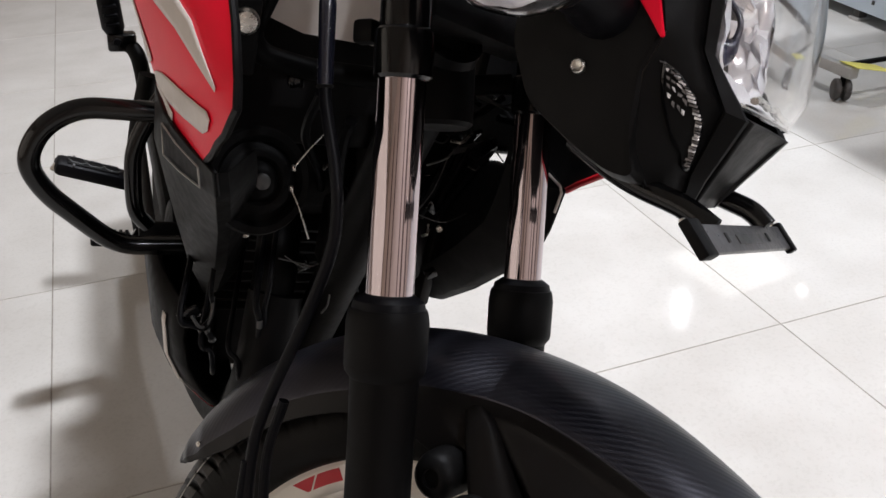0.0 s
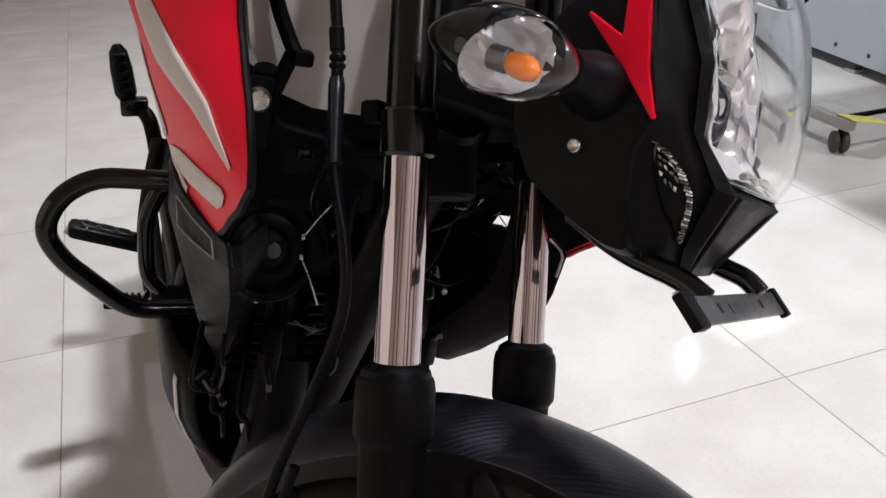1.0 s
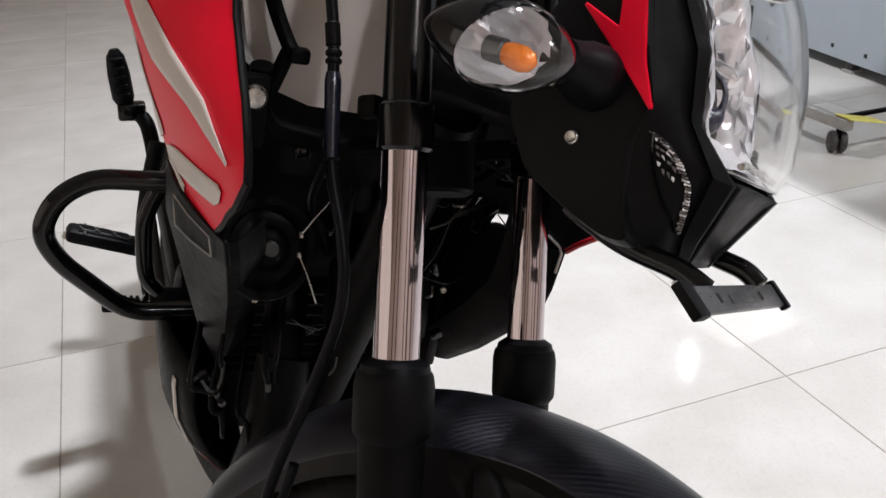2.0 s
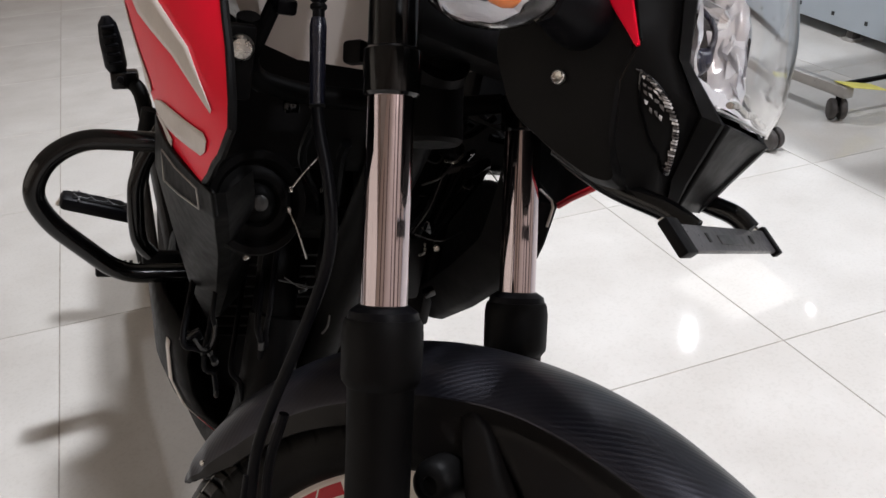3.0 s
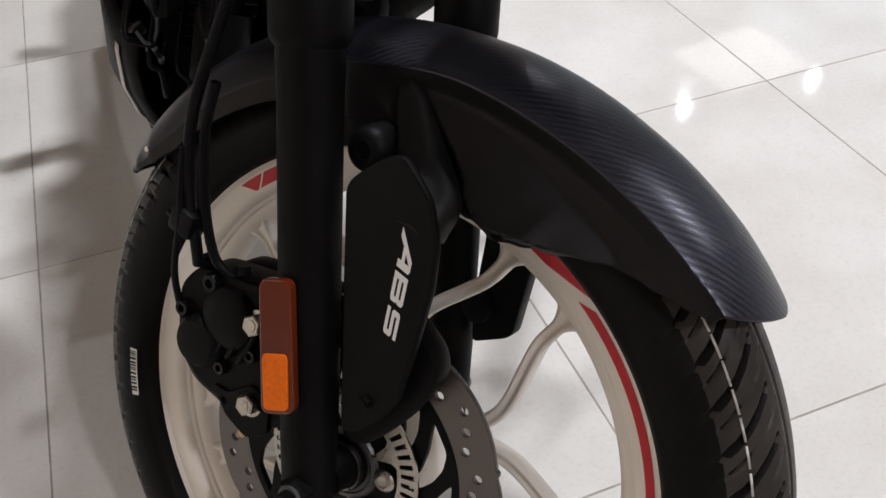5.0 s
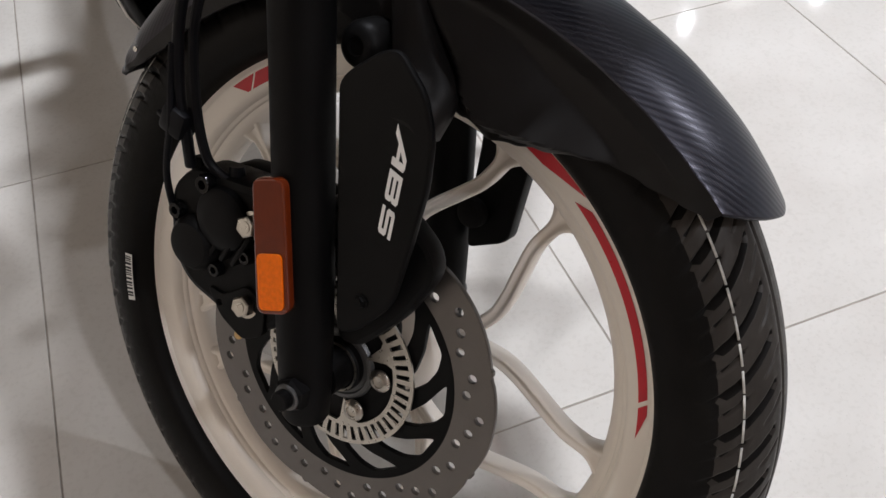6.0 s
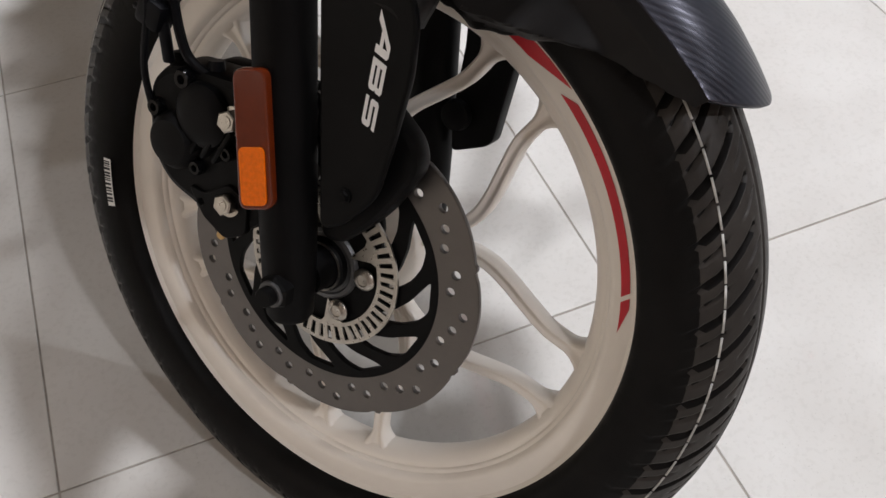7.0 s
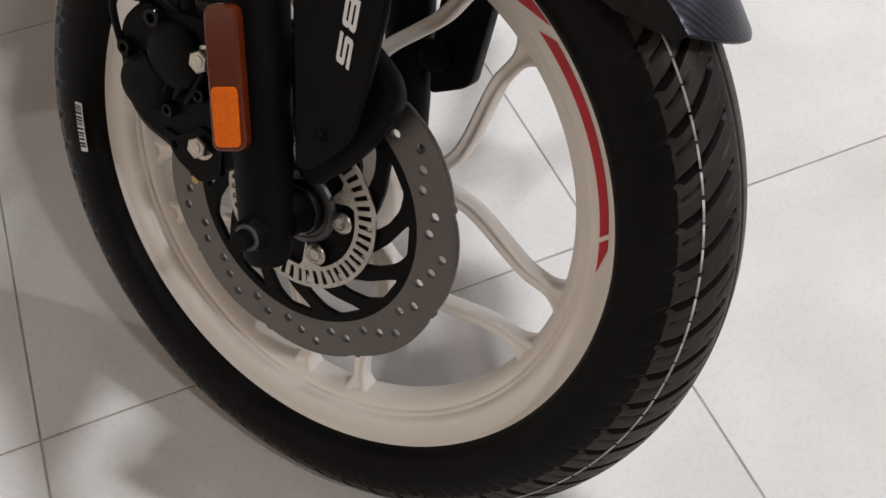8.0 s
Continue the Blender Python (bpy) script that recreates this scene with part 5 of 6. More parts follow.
for sx in (1, -1):
    ob, rows = shroud(sx)
    decal(rows, [(-0.520, 0.5300), (-0.515, 0.4560), (-0.400, 0.4300), (-0.271, 0.4290), (-0.174, 0.4190)], [(-0.470, 0.540), (-0.428, 0.4720), (-0.330, 0.4560), (-0.236, 0.4437), (-0.173, 0.4215)], sx, ob, 16)
    decal(rows, [(-0.392, 0.3600), (-0.385, 0.3545), (-0.350, 0.3550), (-0.290, 0.3640), (-0.213, 0.3780), (-0.200, 0.3850)], [(-0.385, 0.3640), (-0.345, 0.3750), (-0.318, 0.3800), (-0.250, 0.3905), (-0.197, 0.3990), (-0.190, 0.3960)], sx, ob, 20)
    decal(rows, [(-0.600, 0.4150), (-0.535, 0.3765), (-0.470, 0.3600), (-0.432, 0.3550)], [(-0.570, 0.4150), (-0.480, 0.3900), (-0.412, 0.3740), (-0.405, 0.3660)], sx, ob)
    decal(rows, [(-0.402, 0.3480), (-0.354, 0.3505), (-0.320, 0.3430)], [(-0.390, 0.3505), (-0.350, 0.3575), (-0.311, 0.3550)], sx, ob)

    # black lower cowl under the shroud, drawn to a point beside the engine
    reach = 1.0 if sx > 0 else 1.06
    fr = [(0.0, 0.150, -0.200, 0.356), (0.2, 0.145, -0.208, 0.335), (0.5, 0.126, -0.285, 0.270), (0.75, 0.114, -0.345, 0.205), (1.0, 0.104, -0.425, 0.132)]
    bk = [(0.0, 0.168, -0.430, 0.338), (0.2, 0.168, -0.400, 0.300), (0.5, 0.148, -0.375, 0.240), (0.75, 0.128, -0.400, 0.180), (1.0, 0.106, -0.436, 0.128)]
    if sx < 0:
        fr = [(0.0, 0.130, -0.2285, 0.350), (0.2, 0.130, -0.233, 0.312), (0.32, 0.130, -0.240, 0.290), (0.5, 0.130, -0.281, 0.245), (0.75, 0.130, -0.330, 0.198), (1.0, 0.130, -0.389, 0.150)]
        bk = [(0.0, 0.160, -0.640, 0.375), (0.2, 0.155, -0.630, 0.330), (0.5, 0.142, -0.560, 0.260), (0.75, 0.132, -0.480, 0.205), (1.0, 0.130, -0.483, 0.158)]
        reach = 1.0
    rows = []
    for i in range(65):
        t = i / 64
        p = Vector([lerp_table([(q[0], q[k]) for q in fr], t) for k in (1, 2, 3)])
        q = Vector([lerp_table([(w[0], w[k]) for w in bk], t) for k in (1, 2, 3)])
        row = []
        for j in range(49):
            u = j / 48
            v = p.lerp(q, u)
            row.append(((v.x + 0.008 * math.sin(u * math.pi) * (1 - t)) * reach, v.y, v.z))
        rows.append(row)
    bm = surface(rows, sx)
    if sx < 0:
        # a slot through the panel, below the tank mount
        slot = [f for f in bm.faces if -0.394 < f.calc_center_median().y < -0.357 and abs(f.calc_center_median().z - 0.3195 - 0.3 * (f.calc_center_median().y + 0.375)) < 0.0065]
        bmesh.ops.delete(bm, geom=slot, context="FACES")
    cowl = part("side_cowl", bm, M_SATIN, bike, "matt black lower side cowl", MB, sharp=60)
    thicken(cowl, 0.003, -1.0 * sx)
    front = []
    for i in range(0, 65, 4):
        p = Vector(rows[i][0])
        front.append([(p.x, p.y, p.z), (p.x - 0.010, p.y - 0.004, p.z), (p.x - 0.034, p.y - 0.040, p.z + 0.004)])
    part("cowl_return", surface(front, sx), M_PLASTIC, cowl)
    if sx < 0:
        part("edge_line", sweep([(-0.1265, -0.250, 0.3545), (-0.1275, -0.2300, 0.3525), (-0.1285, -0.2270, 0.3480), (-0.1285, -0.2285, 0.3300)], 0.0012, 8), M_DECAL, cowl, "thin pale edge line")
    box = [Vector(rows[a * 4][c * 6]) for a, c in ((1, 1), (1, 3), (1, 5), (2, 5), (3, 5), (3, 3), (3, 1), (2, 1), (1, 1))]
    part("trim_line", sweep([(sx * (p[0] + 0.0018), p[1], p[2]) for p in box], 0.0007, 6), M_TUBE, cowl, "thin pale outline")

    # crash guard
    gx = 0.0 if sx > 0 else 0.034
    loop = [(sx * 0.060, -0.510, 0.287), (sx * (0.226 + gx), -0.515, 0.281), (sx * (0.258 + gx), -0.515, 0.258), (sx * (0.271 + gx), -0.515, 0.221), (sx * (0.252 + gx), -0.515, 0.190), (sx * (0.184 + gx), -0.515, 0.135), (sx * 0.060, -0.520, 0.138)]
    part("crash_guard", sweep(round_corners(loop, 0.024, 7), 0.0102, 16), M_GLOSS, bike, "bent black steel tube crash guard", MB)

# tank front, frame tubes and brackets behind the fork
tank_rows = []
for i in range(15):
    t = i / 14
    y = -0.350 - 0.50 * t
    w = 0.132 * (0.86 + 0.14 * min(1, t * 3)) + 0.02
    row = []
    for k in range(25):
        a = math.pi * 2 * k / 24
        row.append((w * math.copysign(abs(math.sin(a)) ** 0.5, math.sin(a)), y, 0.580 - 0.170 * (0.97 + 0.03 * min(1, t * 3)) * math.copysign(abs(math.cos(a)) ** 0.5, math.cos(a))))
    tank_rows.append(row)
bm = surface(tank_rows)
bm.faces.new([v for v in list(bm.verts)[:24]])
part("fuel_tank", bm, M_TANK, bike, "beige painted fuel tank", MB, sharp=60)
part("frame_tube", sweep(round_corners([(0.118, -0.310, 0.455), (0.112, -0.325, 0.405), (0.060, -0.340, 0.392), (-0.060, -0.340, 0.392), (-0.112, -0.325, 0.405)], 0.02), 0.009, 12), M_SATIN, bike, "black frame cross tube", MB)
bracket = part("shroud_bracket", block((0.028, 0.010, 0.056), (0.128, -0.294, 0.424), 0.003), M_SATIN, bike, "black steel bracket", MB)
part("bracket_bolt", revolve([(0.0, 0.0096), (0.003, 0.0096), (0.004, 0.0088), (0.0055, 0.0074), (0.0060, 0.0040)], 24, centre=(0.1250, -0.289, 0.4360), axis="y"), M_ZINC, bracket, "zinc-plated round-head bolt")
part("cable", sweep(smooth_path([(0.120, -0.330, 0.530), (0.113, -0.325, 0.502), (0.101, -0.318, 0.476), (0.095, -0.312, 0.466)], 6), 0.0062, 10), M_RUBBER, bike, "black rubber-covered cable", MB)
part("cable_end", block((0.016, 0.014, 0.012), (0.091, -0.312, 0.4655), 0.003), M_RUBBER, bike, "black cable clip", MB)
part("cable_guide", rod((0.098, -0.318, 0.466), (0.114, -0.318, 0.417), 0.0062, 10), M_SATIN, bike, "black guide rod", MB)
part("down_tube", sweep(round_corners([(0, -0.215, 0.46), (0, -0.30, 0.30), (0, -0.40, 0.10), (0.0, -0.46, -0.02)], 0.08), 0.022, 20), M_SATIN, bike, "black frame down tube", MB)
part("head_stock", rod((0, -0.205, 0.40), (0, -0.285, 0.56), 0.024, 28, 0.003), M_SATIN, bike, "black steering head", MB)

# horn
HORN = Vector((0.101, -0.281, 0.318))
hx = Matrix.Translation(HORN) @ Matrix.Rotation(radians(12), 4, "Z") @ Matrix.Rotation(radians(20), 4, "X")
horn = part("horn", revolve([(-0.030, 0.010), (-0.028, 0.022), (-0.012, 0.026), (-0.008, 0.0400), (-0.002, 0.0420), (0.001, 0.0405), (0.001, 0.0350), (-0.004, 0.0310), (-0.002, 0.0270), (0.000, 0.0240), (0.000, 0.0190), (-0.003, 0.0160), (0.001, 0.0120), (0.003, 0.0085), (0.0035, 0.0010)], 56, axis="y"), M_SATIN, bike, "round black disc horn", MB @ hx)
part("horn_nut", revolve([(0.003, 0.0065), (0.006, 0.0062), (0.007, 0.0045), (0.0072, 0.0005)], 20, axis="y"), M_ALU, horn, "bright centre nut")
for line in ([(-0.026, 0.004, 0.010), (-0.034, 0.010, 0.022), (-0.050, 0.012, 0.038)], [(-0.024, 0.004, -0.006), (-0.030, 0.008, -0.024), (-0.038, 0.006, -0.046)]):
    part("horn_wire", sweep(smooth_path(line, 6), 0.0007, 8), M_ZINC, horn, "bright thin wire")
    part("wire_tag", block((0.003, 0.003, 0.005), line[0], 0.0006), M_ZINC, horn)

# engine: crankcase, finned cylinder, head and exhaust
eng = part("engine", block((0.17, 0.32, 0.17), (0, -0.72, 0.02), 0.035), M_ENGINE, bike, "black air-cooled engine with finned cylinder", MB)
for k in range(9):
    d = Vector((0, math.sin(radians(24)), math.cos(radians(24))))
    part("cooling_fin", block((0.170 - 0.004 * (k % 2), 0.150, 0.0045), Vector((0, -0.590, 0.085)) + d * 0.018 * k, 0.002, Matrix.Rotation(radians(-24), 3, "X")), M_ENGINE, eng)
part("cylinder", block((0.12, 0.11, 0.17), (0, -0.560, 0.155), 0.02, Matrix.Rotation(radians(-24), 3, "X")), M_ENGINE, eng)
part("cylinder_head", block((0.16, 0.14, 0.075), (0, -0.505, 0.275), 0.016, Matrix.Rotation(radians(-24), 3, "X")), M_ENGINE, eng)
part("clutch_cover", revolve([(0.07, 0.070), (0.098, 0.068), (0.108, 0.058), (0.112, 0.03), (0.113, 0.001)], 48, centre=(0, -0.72, 0.03)), M_ENGINE, eng)
part("exhaust_pipe", sweep(smooth_path([(0.040, -0.455, 0.250), (0.050, -0.390, 0.200), (0.056, -0.370, 0.120), (0.058, -0.400, 0.030), (0.062, -0.470, -0.050), (0.070, -0.62, -0.10), (0.085, -0.80, -0.105)], 8), 0.0205, 20), M_SATIN, bike, "black exhaust header pipe", MB)
part("exhaust_guard", sweep(smooth_path([(0.052, -0.366, 0.170), (0.060, -0.345, 0.100), (0.064, -0.372, 0.020), (0.066, -0.430, -0.045)], 8), 0.0265, 20, flat=0.9), M_SATIN, bike, "matt black pipe cover", MB)
part("air_box", block((0.23, 0.10, 0.15), (0.0, -0.455, 0.372), 0.02), M_ENGINE, bike, "black air filter box", MB)
part("coil_cover", block((0.10, 0.06, 0.11), (-0.075, -0.420, 0.290), 0.012, Matrix.Rotation(radians(-18), 3, "X")), M_ENGINE, bike, "black ignition coil cover", MB)
part("frame_cover", block((0.010, 0.24, 0.12), (-0.155, -0.590, 0.390), 0.004), M_ENGINE, bike, "black frame side cover", MB)
part("side_guard", block((0.012, 0.16, 0.20), (-0.105, -0.455, 0.250), 0.004), M_ENGINE, bike, "black inner side guard", MB)
for p, q, r in (((-0.068, -0.352, 0.262), (-0.086, -0.352, 0.333), 0.0040), ((-0.080, -0.350, 0.268), (-0.100, -0.350, 0.335), 0.0035)):
    part("drain_tube", rod(p, q, r, 10), M_RUBBER, bike, "black rubber breather tube", MB)
part("coil_bracket", block((0.040, 0.004, 0.006), (-0.103, -0.350, 0.336), 0.001, Matrix.Rotation(radians(18), 3, "Y")), M_ALU, bike, "dark steel coil bracket", MB)
part("wire_lead", sweep(smooth_path([(-0.095, -0.350, 0.384), (-0.112, -0.346, 0.380), (-0.128, -0.350, 0.375), (-0.140, -0.360, 0.372)], 5), 0.0016, 8), M_ALU, bike, "thin grey wire", MB)
part("coil_bolt", revolve([(0, 0.0075), (0.004, 0.0075), (0.006, 0.006), (0.0065, 0.001)], 16, centre=(-0.084, -0.358, 0.365), axis="y"), M_ZINC, bike, "small round bolt head", MB)
part("regulator_box", block((0.10, 0.05, 0.07), (-0.045, -0.400, 0.215), 0.006), M_ENGINE, bike, "black finned regulator box", MB)
for k in range(6):
    part("wire_loom", sweep(smooth_path([(0.05 - 0.03 * k, -0.335, 0.375 - 0.02 * (k % 3)), (0.05 - 0.035 * k, -0.36, 0.33), (0.02 - 0.02 * k, -0.40, 0.28 - 0.015 * k), (-0.02 * k, -0.45, 0.24)], 6), 0.004 + 0.001 * (k % 3), 8), M_RUBBER, bike, "black wiring loom", MB)
# filler tubes and blocks, scattered at random and glossy to catch glints
rngw = random.Random(21)
for k in range(12):
    p = Vector((rngw.uniform(-0.125, -0.020), -0.350 - rngw.uniform(0, 0.02), rngw.uniform(0.27, 0.43)))
    q = p + Vector((rngw.uniform(-0.05, 0.05), rngw.uniform(-0.02, 0.005), rngw.uniform(-0.07, 0.03)))
    m = (p + q) / 2 + Vector((rngw.uniform(-0.015, 0.015), rngw.uniform(0.0, 0.010), rngw.uniform(-0.015, 0.015)))
    part("wire_loom", sweep(smooth_path([p, m, q], 6), rngw.uniform(0.0018, 0.0042), 8), M_SHELL, bike, "glossy black filler tube, added to catch glints", MB)
for k in range(8):
    p = Vector((rngw.uniform(-0.11, 0.10), -0.345 - rngw.uniform(0, 0.015), rngw.uniform(0.20, 0.40)))
    part("glint_block", block((rngw.uniform(0.008, 0.016), 0.010, rngw.uniform(0.006, 0.014)), p, 0.0015, Matrix.Rotation(rngw.uniform(-0.6, 0.6), 3, "Y")), M_SHELL, bike, "small glossy black filler block, added to catch glints", MB)
part("spark_lead", sweep(smooth_path([(-0.02, -0.34, 0.33), (-0.05, -0.37, 0.30), (-0.07, -0.43, 0.24), (-0.05, -0.47, 0.22)], 6), 0.0042, 10), M_RUBBER, bike, "black ignition lead", MB)
for q in ((-0.0975, -0.366, 0.244), (-0.100, -0.425, 0.180), (-0.050, -0.366, 0.4215), (0.1151, -0.352, 0.2481), (0.0892, -0.352, 0.2376), (0.1208, -0.345, 0.3748), (-0.0153, -0.352, 0.258), (-0.017, -0.352, 0.2191)):
    part("small_bolt", rod(q, (q[0] + 0.004, q[1] + 0.010, q[2] + 0.004), 0.0034, 12, 0.001), M_ZINC, bike, "small bright bolt", MB)

for p, q in (((0.100, -0.338, 0.3915), (0.090, -0.338, 0.3925)), ((0.112, -0.338, 0.414), (0.103, -0.338, 0.415)), ((0.062, -0.338, 0.221), (0.030, -0.338, 0.214)), ((-0.010, -0.338, 0.223), (-0.026, -0.338, 0.217))):
    part("wire_clip", rod(p, q, 0.0008, 8), M_ALU, bike, "thin bright wire clip", MB)
# lit edges of clips, tabs and cable ends, built as thin metal strips: across and up at both ends, radius in tenths of a
# millimetre
EDGES = [(-0.0571, 0.3433, -0.0726, 0.3473, 9), (-0.0745, 0.3443, -0.0917, 0.3512, 14), (-0.0928, 0.3896, -0.1259, 0.3841, 9), (-0.0688, 0.2492, -0.0723, 0.2612, 14), (-0.0507, 0.3977, -0.0754, 0.4015, 7),
         (-0.0570, 0.2715, -0.0764, 0.3319, 6), (-0.0572, 0.3194, -0.0885, 0.3504, 12), (-0.0600, 0.2705, -0.1079, 0.2747, 7), (-0.0971, 0.3213, -0.1084, 0.3222, 8), (-0.0728, 0.3734, -0.0824, 0.3743, 16),
         (0.1308, 0.1612, 0.1175, 0.1505, 16), (0.1134, 0.1811, 0.1165, 0.1504, 12), (0.0567, 0.2237, 0.0246, 0.2165, 6), (0.0180, 0.2814, 0.0114, 0.2014, 12), (0.0093, 0.1894, 0.0138, 0.1648, 10)]
for k, (ax, az, bx, bz, w) in enumerate(EDGES):
    mid = Vector(((ax + bx) / 2, -0.332, (az + bz) / 2 - 0.12 * abs(bx - ax)))
    part("wire_clip", sweep(smooth_path([(ax, -0.338, az), mid, (bx, -0.338, bz)], 4), w * 0.0001, 8), M_ZINC if k in (1, 3, 9) else M_ALU, bike, "thin metal strip standing for a lit edge", MB)
# linkage and cable ends ahead of the engine
part("control_cable", sweep(smooth_path([(0.0966, -0.42, 0.2434), (0.1106, -0.365, 0.2134), (0.1166, -0.338, 0.1884), (0.1131, -0.338, 0.1717), (0.1145, -0.338, 0.1577), (0.1211, -0.338, 0.1477), (0.1171, -0.36, 0.1327), (0.1061, -0.42, 0.1177)], 6), 0.0022, 10), M_RUBBER, bike, "black control cable", MB)
part("control_cable", sweep(smooth_path([(0.1199, -0.42, 0.2134), (0.1339, -0.365, 0.1834), (0.1399, -0.338, 0.1584), (0.1285, -0.338, 0.1513), (0.1173, -0.338, 0.1476), (0.1106, -0.338, 0.1377), (0.1066, -0.36, 0.1227), (0.0956, -0.42, 0.1077)], 6), 0.0030, 10), M_RUBBER, bike, "black control cable", MB)
part("control_cable", sweep(smooth_path([(0.0996, -0.42, 0.1872), (0.1136, -0.365, 0.1572), (0.1196, -0.338, 0.1322), (0.1101, -0.338, 0.1231), (0.106, -0.338, 0.1023), (0.102, -0.36, 0.0873), (0.091, -0.42, 0.0723)], 6), 0.0024, 10), M_RUBBER, bike, "black control cable", MB)
part("control_cable", sweep(smooth_path([(0.0751, -0.42, 0.1834), (0.0891, -0.365, 0.1534), (0.0951, -0.338, 0.1284), (0.0855, -0.338, 0.1132), (0.0811, -0.338, 0.0918), (0.0771, -0.36, 0.0768), (0.0661, -0.42, 0.0618)], 6), 0.0026, 10), M_RUBBER, bike, "black control cable", MB)
part("control_cable", sweep(smooth_path([(0.0561, -0.42, 0.2318), (0.0701, -0.365, 0.2018), (0.0761, -0.338, 0.1768), (0.0707, -0.338, 0.1567), (0.0685, -0.338, 0.1303), (0.0645, -0.36, 0.1153), (0.0535, -0.42, 0.1003)], 6), 0.0032, 10), M_RUBBER, bike, "black control cable", MB)
part("control_cable", sweep(smooth_path([(0.0463, -0.42, 0.2513), (0.0603, -0.365, 0.2213), (0.0663, -0.338, 0.1963), (0.0669, -0.338, 0.1623), (0.0574, -0.338, 0.1269), (0.0534, -0.36, 0.1119), (0.0424, -0.42, 0.0969)], 6), 0.0026, 10), M_RUBBER, bike, "black control cable", MB)
for p, q in (((0.1168, -0.337, 0.1480), (0.1090, -0.337, 0.1360)), ((0.0708, -0.336, 0.1580), (0.0700, -0.336, 0.1500))):
    part("cable_end", rod(p, q, 0.0028, 10), M_ALU, bike, "grey crimped cable end", MB)
part("linkage_plate", block((0.020, 0.006, 0.012), (0.1322, -0.342, 0.1602), 0.002, Matrix.Rotation(0.5, 3, "Y")), M_SHELL, bike, "glossy black linkage plate", MB)
# upright tube behind the guard, with its bracket
part("guard_stay", sweep(smooth_path([(0.140, -0.560, 0.300), (0.160, -0.560, 0.256), (0.1694, -0.560, 0.2273), (0.1705, -0.560, 0.2018), (0.1647, -0.560, 0.1562), (0.1506, -0.560, 0.1366)], 6), 0.0088, 14), M_GLOSS, bike, "bent black steel guard stay", MB)
part("stay_bracket", block((0.040, 0.012, 0.016), (0.140, -0.560, 0.133), 0.003), M_SATIN, bike, "black steel bracket", MB)
# belly cowl with a pale and red edge stripe
for sx in (1, -1):
    tip = [(0.052, 0.030), (0.060, 0.006), (0.078, 0.000), (0.100, 0.022), (0.116, 0.050), (0.124, 0.085), (0.122, 0.120)]
    full = [(0.040, -0.052), (0.056, -0.067), (0.088, -0.040), (0.126, 0.000), (0.142, 0.038), (0.147, 0.085), (0.144, 0.125)]
    rows = []
    for i in range(15):
        t = i / 14
        y = -0.415 - 0.36 * t
        k = min(1.0, t * 3.2)
        k = k * (2 - k)
        rows.append([(p[0] + (q[0] - p[0]) * k, y, p[1] + (q[1] - p[1]) * k + 0.03 * max(0, t - 0.32)) for p, q in zip(tip, full)])
    bc = part("belly_cowl", surface(rows, sx), M_PLASTIC, bike, "black belly cowl with a pale and red stripe", MB, sharp=60)
    thicken(bc, 0.004, -1.0 * sx)
    for t0, t1, j0, j1, mat, lab in ((0.100, 0.126, 0.9, 5.2, M_DECAL, "pale edge stripe"), (0.070, 0.094, 0.6, 2.6, M_RED_STICKER, "red edge stripe")):
        bm = bmesh.new()
        g = []
        for k in range(19):
            jj = j0 + (j1 - j0) * k / 18
            a = min(int(jj), 5)
            row = []
            for t in (t0, t1):
                f = t * 14
                m = int(f)
                p = Vector(rows[m][a]).lerp(Vector(rows[m][a + 1]), jj - a)
                q = Vector(rows[m + 1][a]).lerp(Vector(rows[m + 1][a + 1]), jj - a)
                p = p.lerp(q, f - m)
                row.append(bm.verts.new((sx * (p.x + 0.0015), p.y + 0.0012, p.z - 0.0010)))
            g.append(row)
        for a, b in zip(g, g[1:]):
            bm.faces.new((a[0], a[1], b[1], b[0]))
        thicken(part("stripe", bm, mat, bc, lab), 0.0006, 0.0)

# foot pegs and brake lever
tilt = Matrix.Rotation(radians(-11), 3, "Y")
peg = part("foot_peg", block((0.112, 0.040, 0.021), (0.192, -0.902, 0.046), 0.008, tilt), M_RUBBER, bike, "chunky black rubber foot peg", MB)
part("peg_top", block((0.070, 0.026, 0.003), Vector((0.196, -0.902, 0.0575)), 0.0012, tilt), M_PLASTIC, peg, "raised rubber tread pad")
for k in range(3):
    hexa = [Vector((0.170 + 0.024 * k + 0.0125 * math.cos(radians(60 * i)), -0.902 + 0.0105 * math.sin(radians(60 * i)), 0)) for i in range(7)]
    part("tread_ridge", sweep([tilt @ Vector((v.x - 0.196, 0, 0.0022)) + Vector((0.196, v.y, 0.0575)) for v in hexa], 0.0008, 6), M_ALU, peg)
part("peg_band", block((0.003, 0.037, 0.003), Vector((0.222, -0.902, 0.0625)), 0.0008, tilt), M_ALU, peg)
part("peg_ball", rod((0.244, -0.899, 0.058), (0.250, -0.898, 0.048), 0.004, 10, 0.001), M_ZINC, peg, "small bright feeler tip")
part("peg_hanger", sweep(smooth_path([(0.132, -0.90, 0.200), (0.140, -0.90, 0.120), (0.140, -0.90, 0.040), (0.124, -0.90, -0.040)], 6), 0.013, 12), M_SATIN, bike, "black cast peg hanger", MB)
lever = part("brake_lever", sweep(smooth_path([(0.120, -0.90, -0.030), (0.150, -0.80, -0.010), (0.165, -0.70, 0.040), (0.172, -0.655, 0.066)], 6), 0.008, 10, flat=0.7), M_GLOSS, bike, "black pressed brake lever", MB)
pad = part("lever_pad", block((0.045, 0.022, 0.012), (0.182, -0.650, 0.072), 0.003), M_RUBBER, lever)
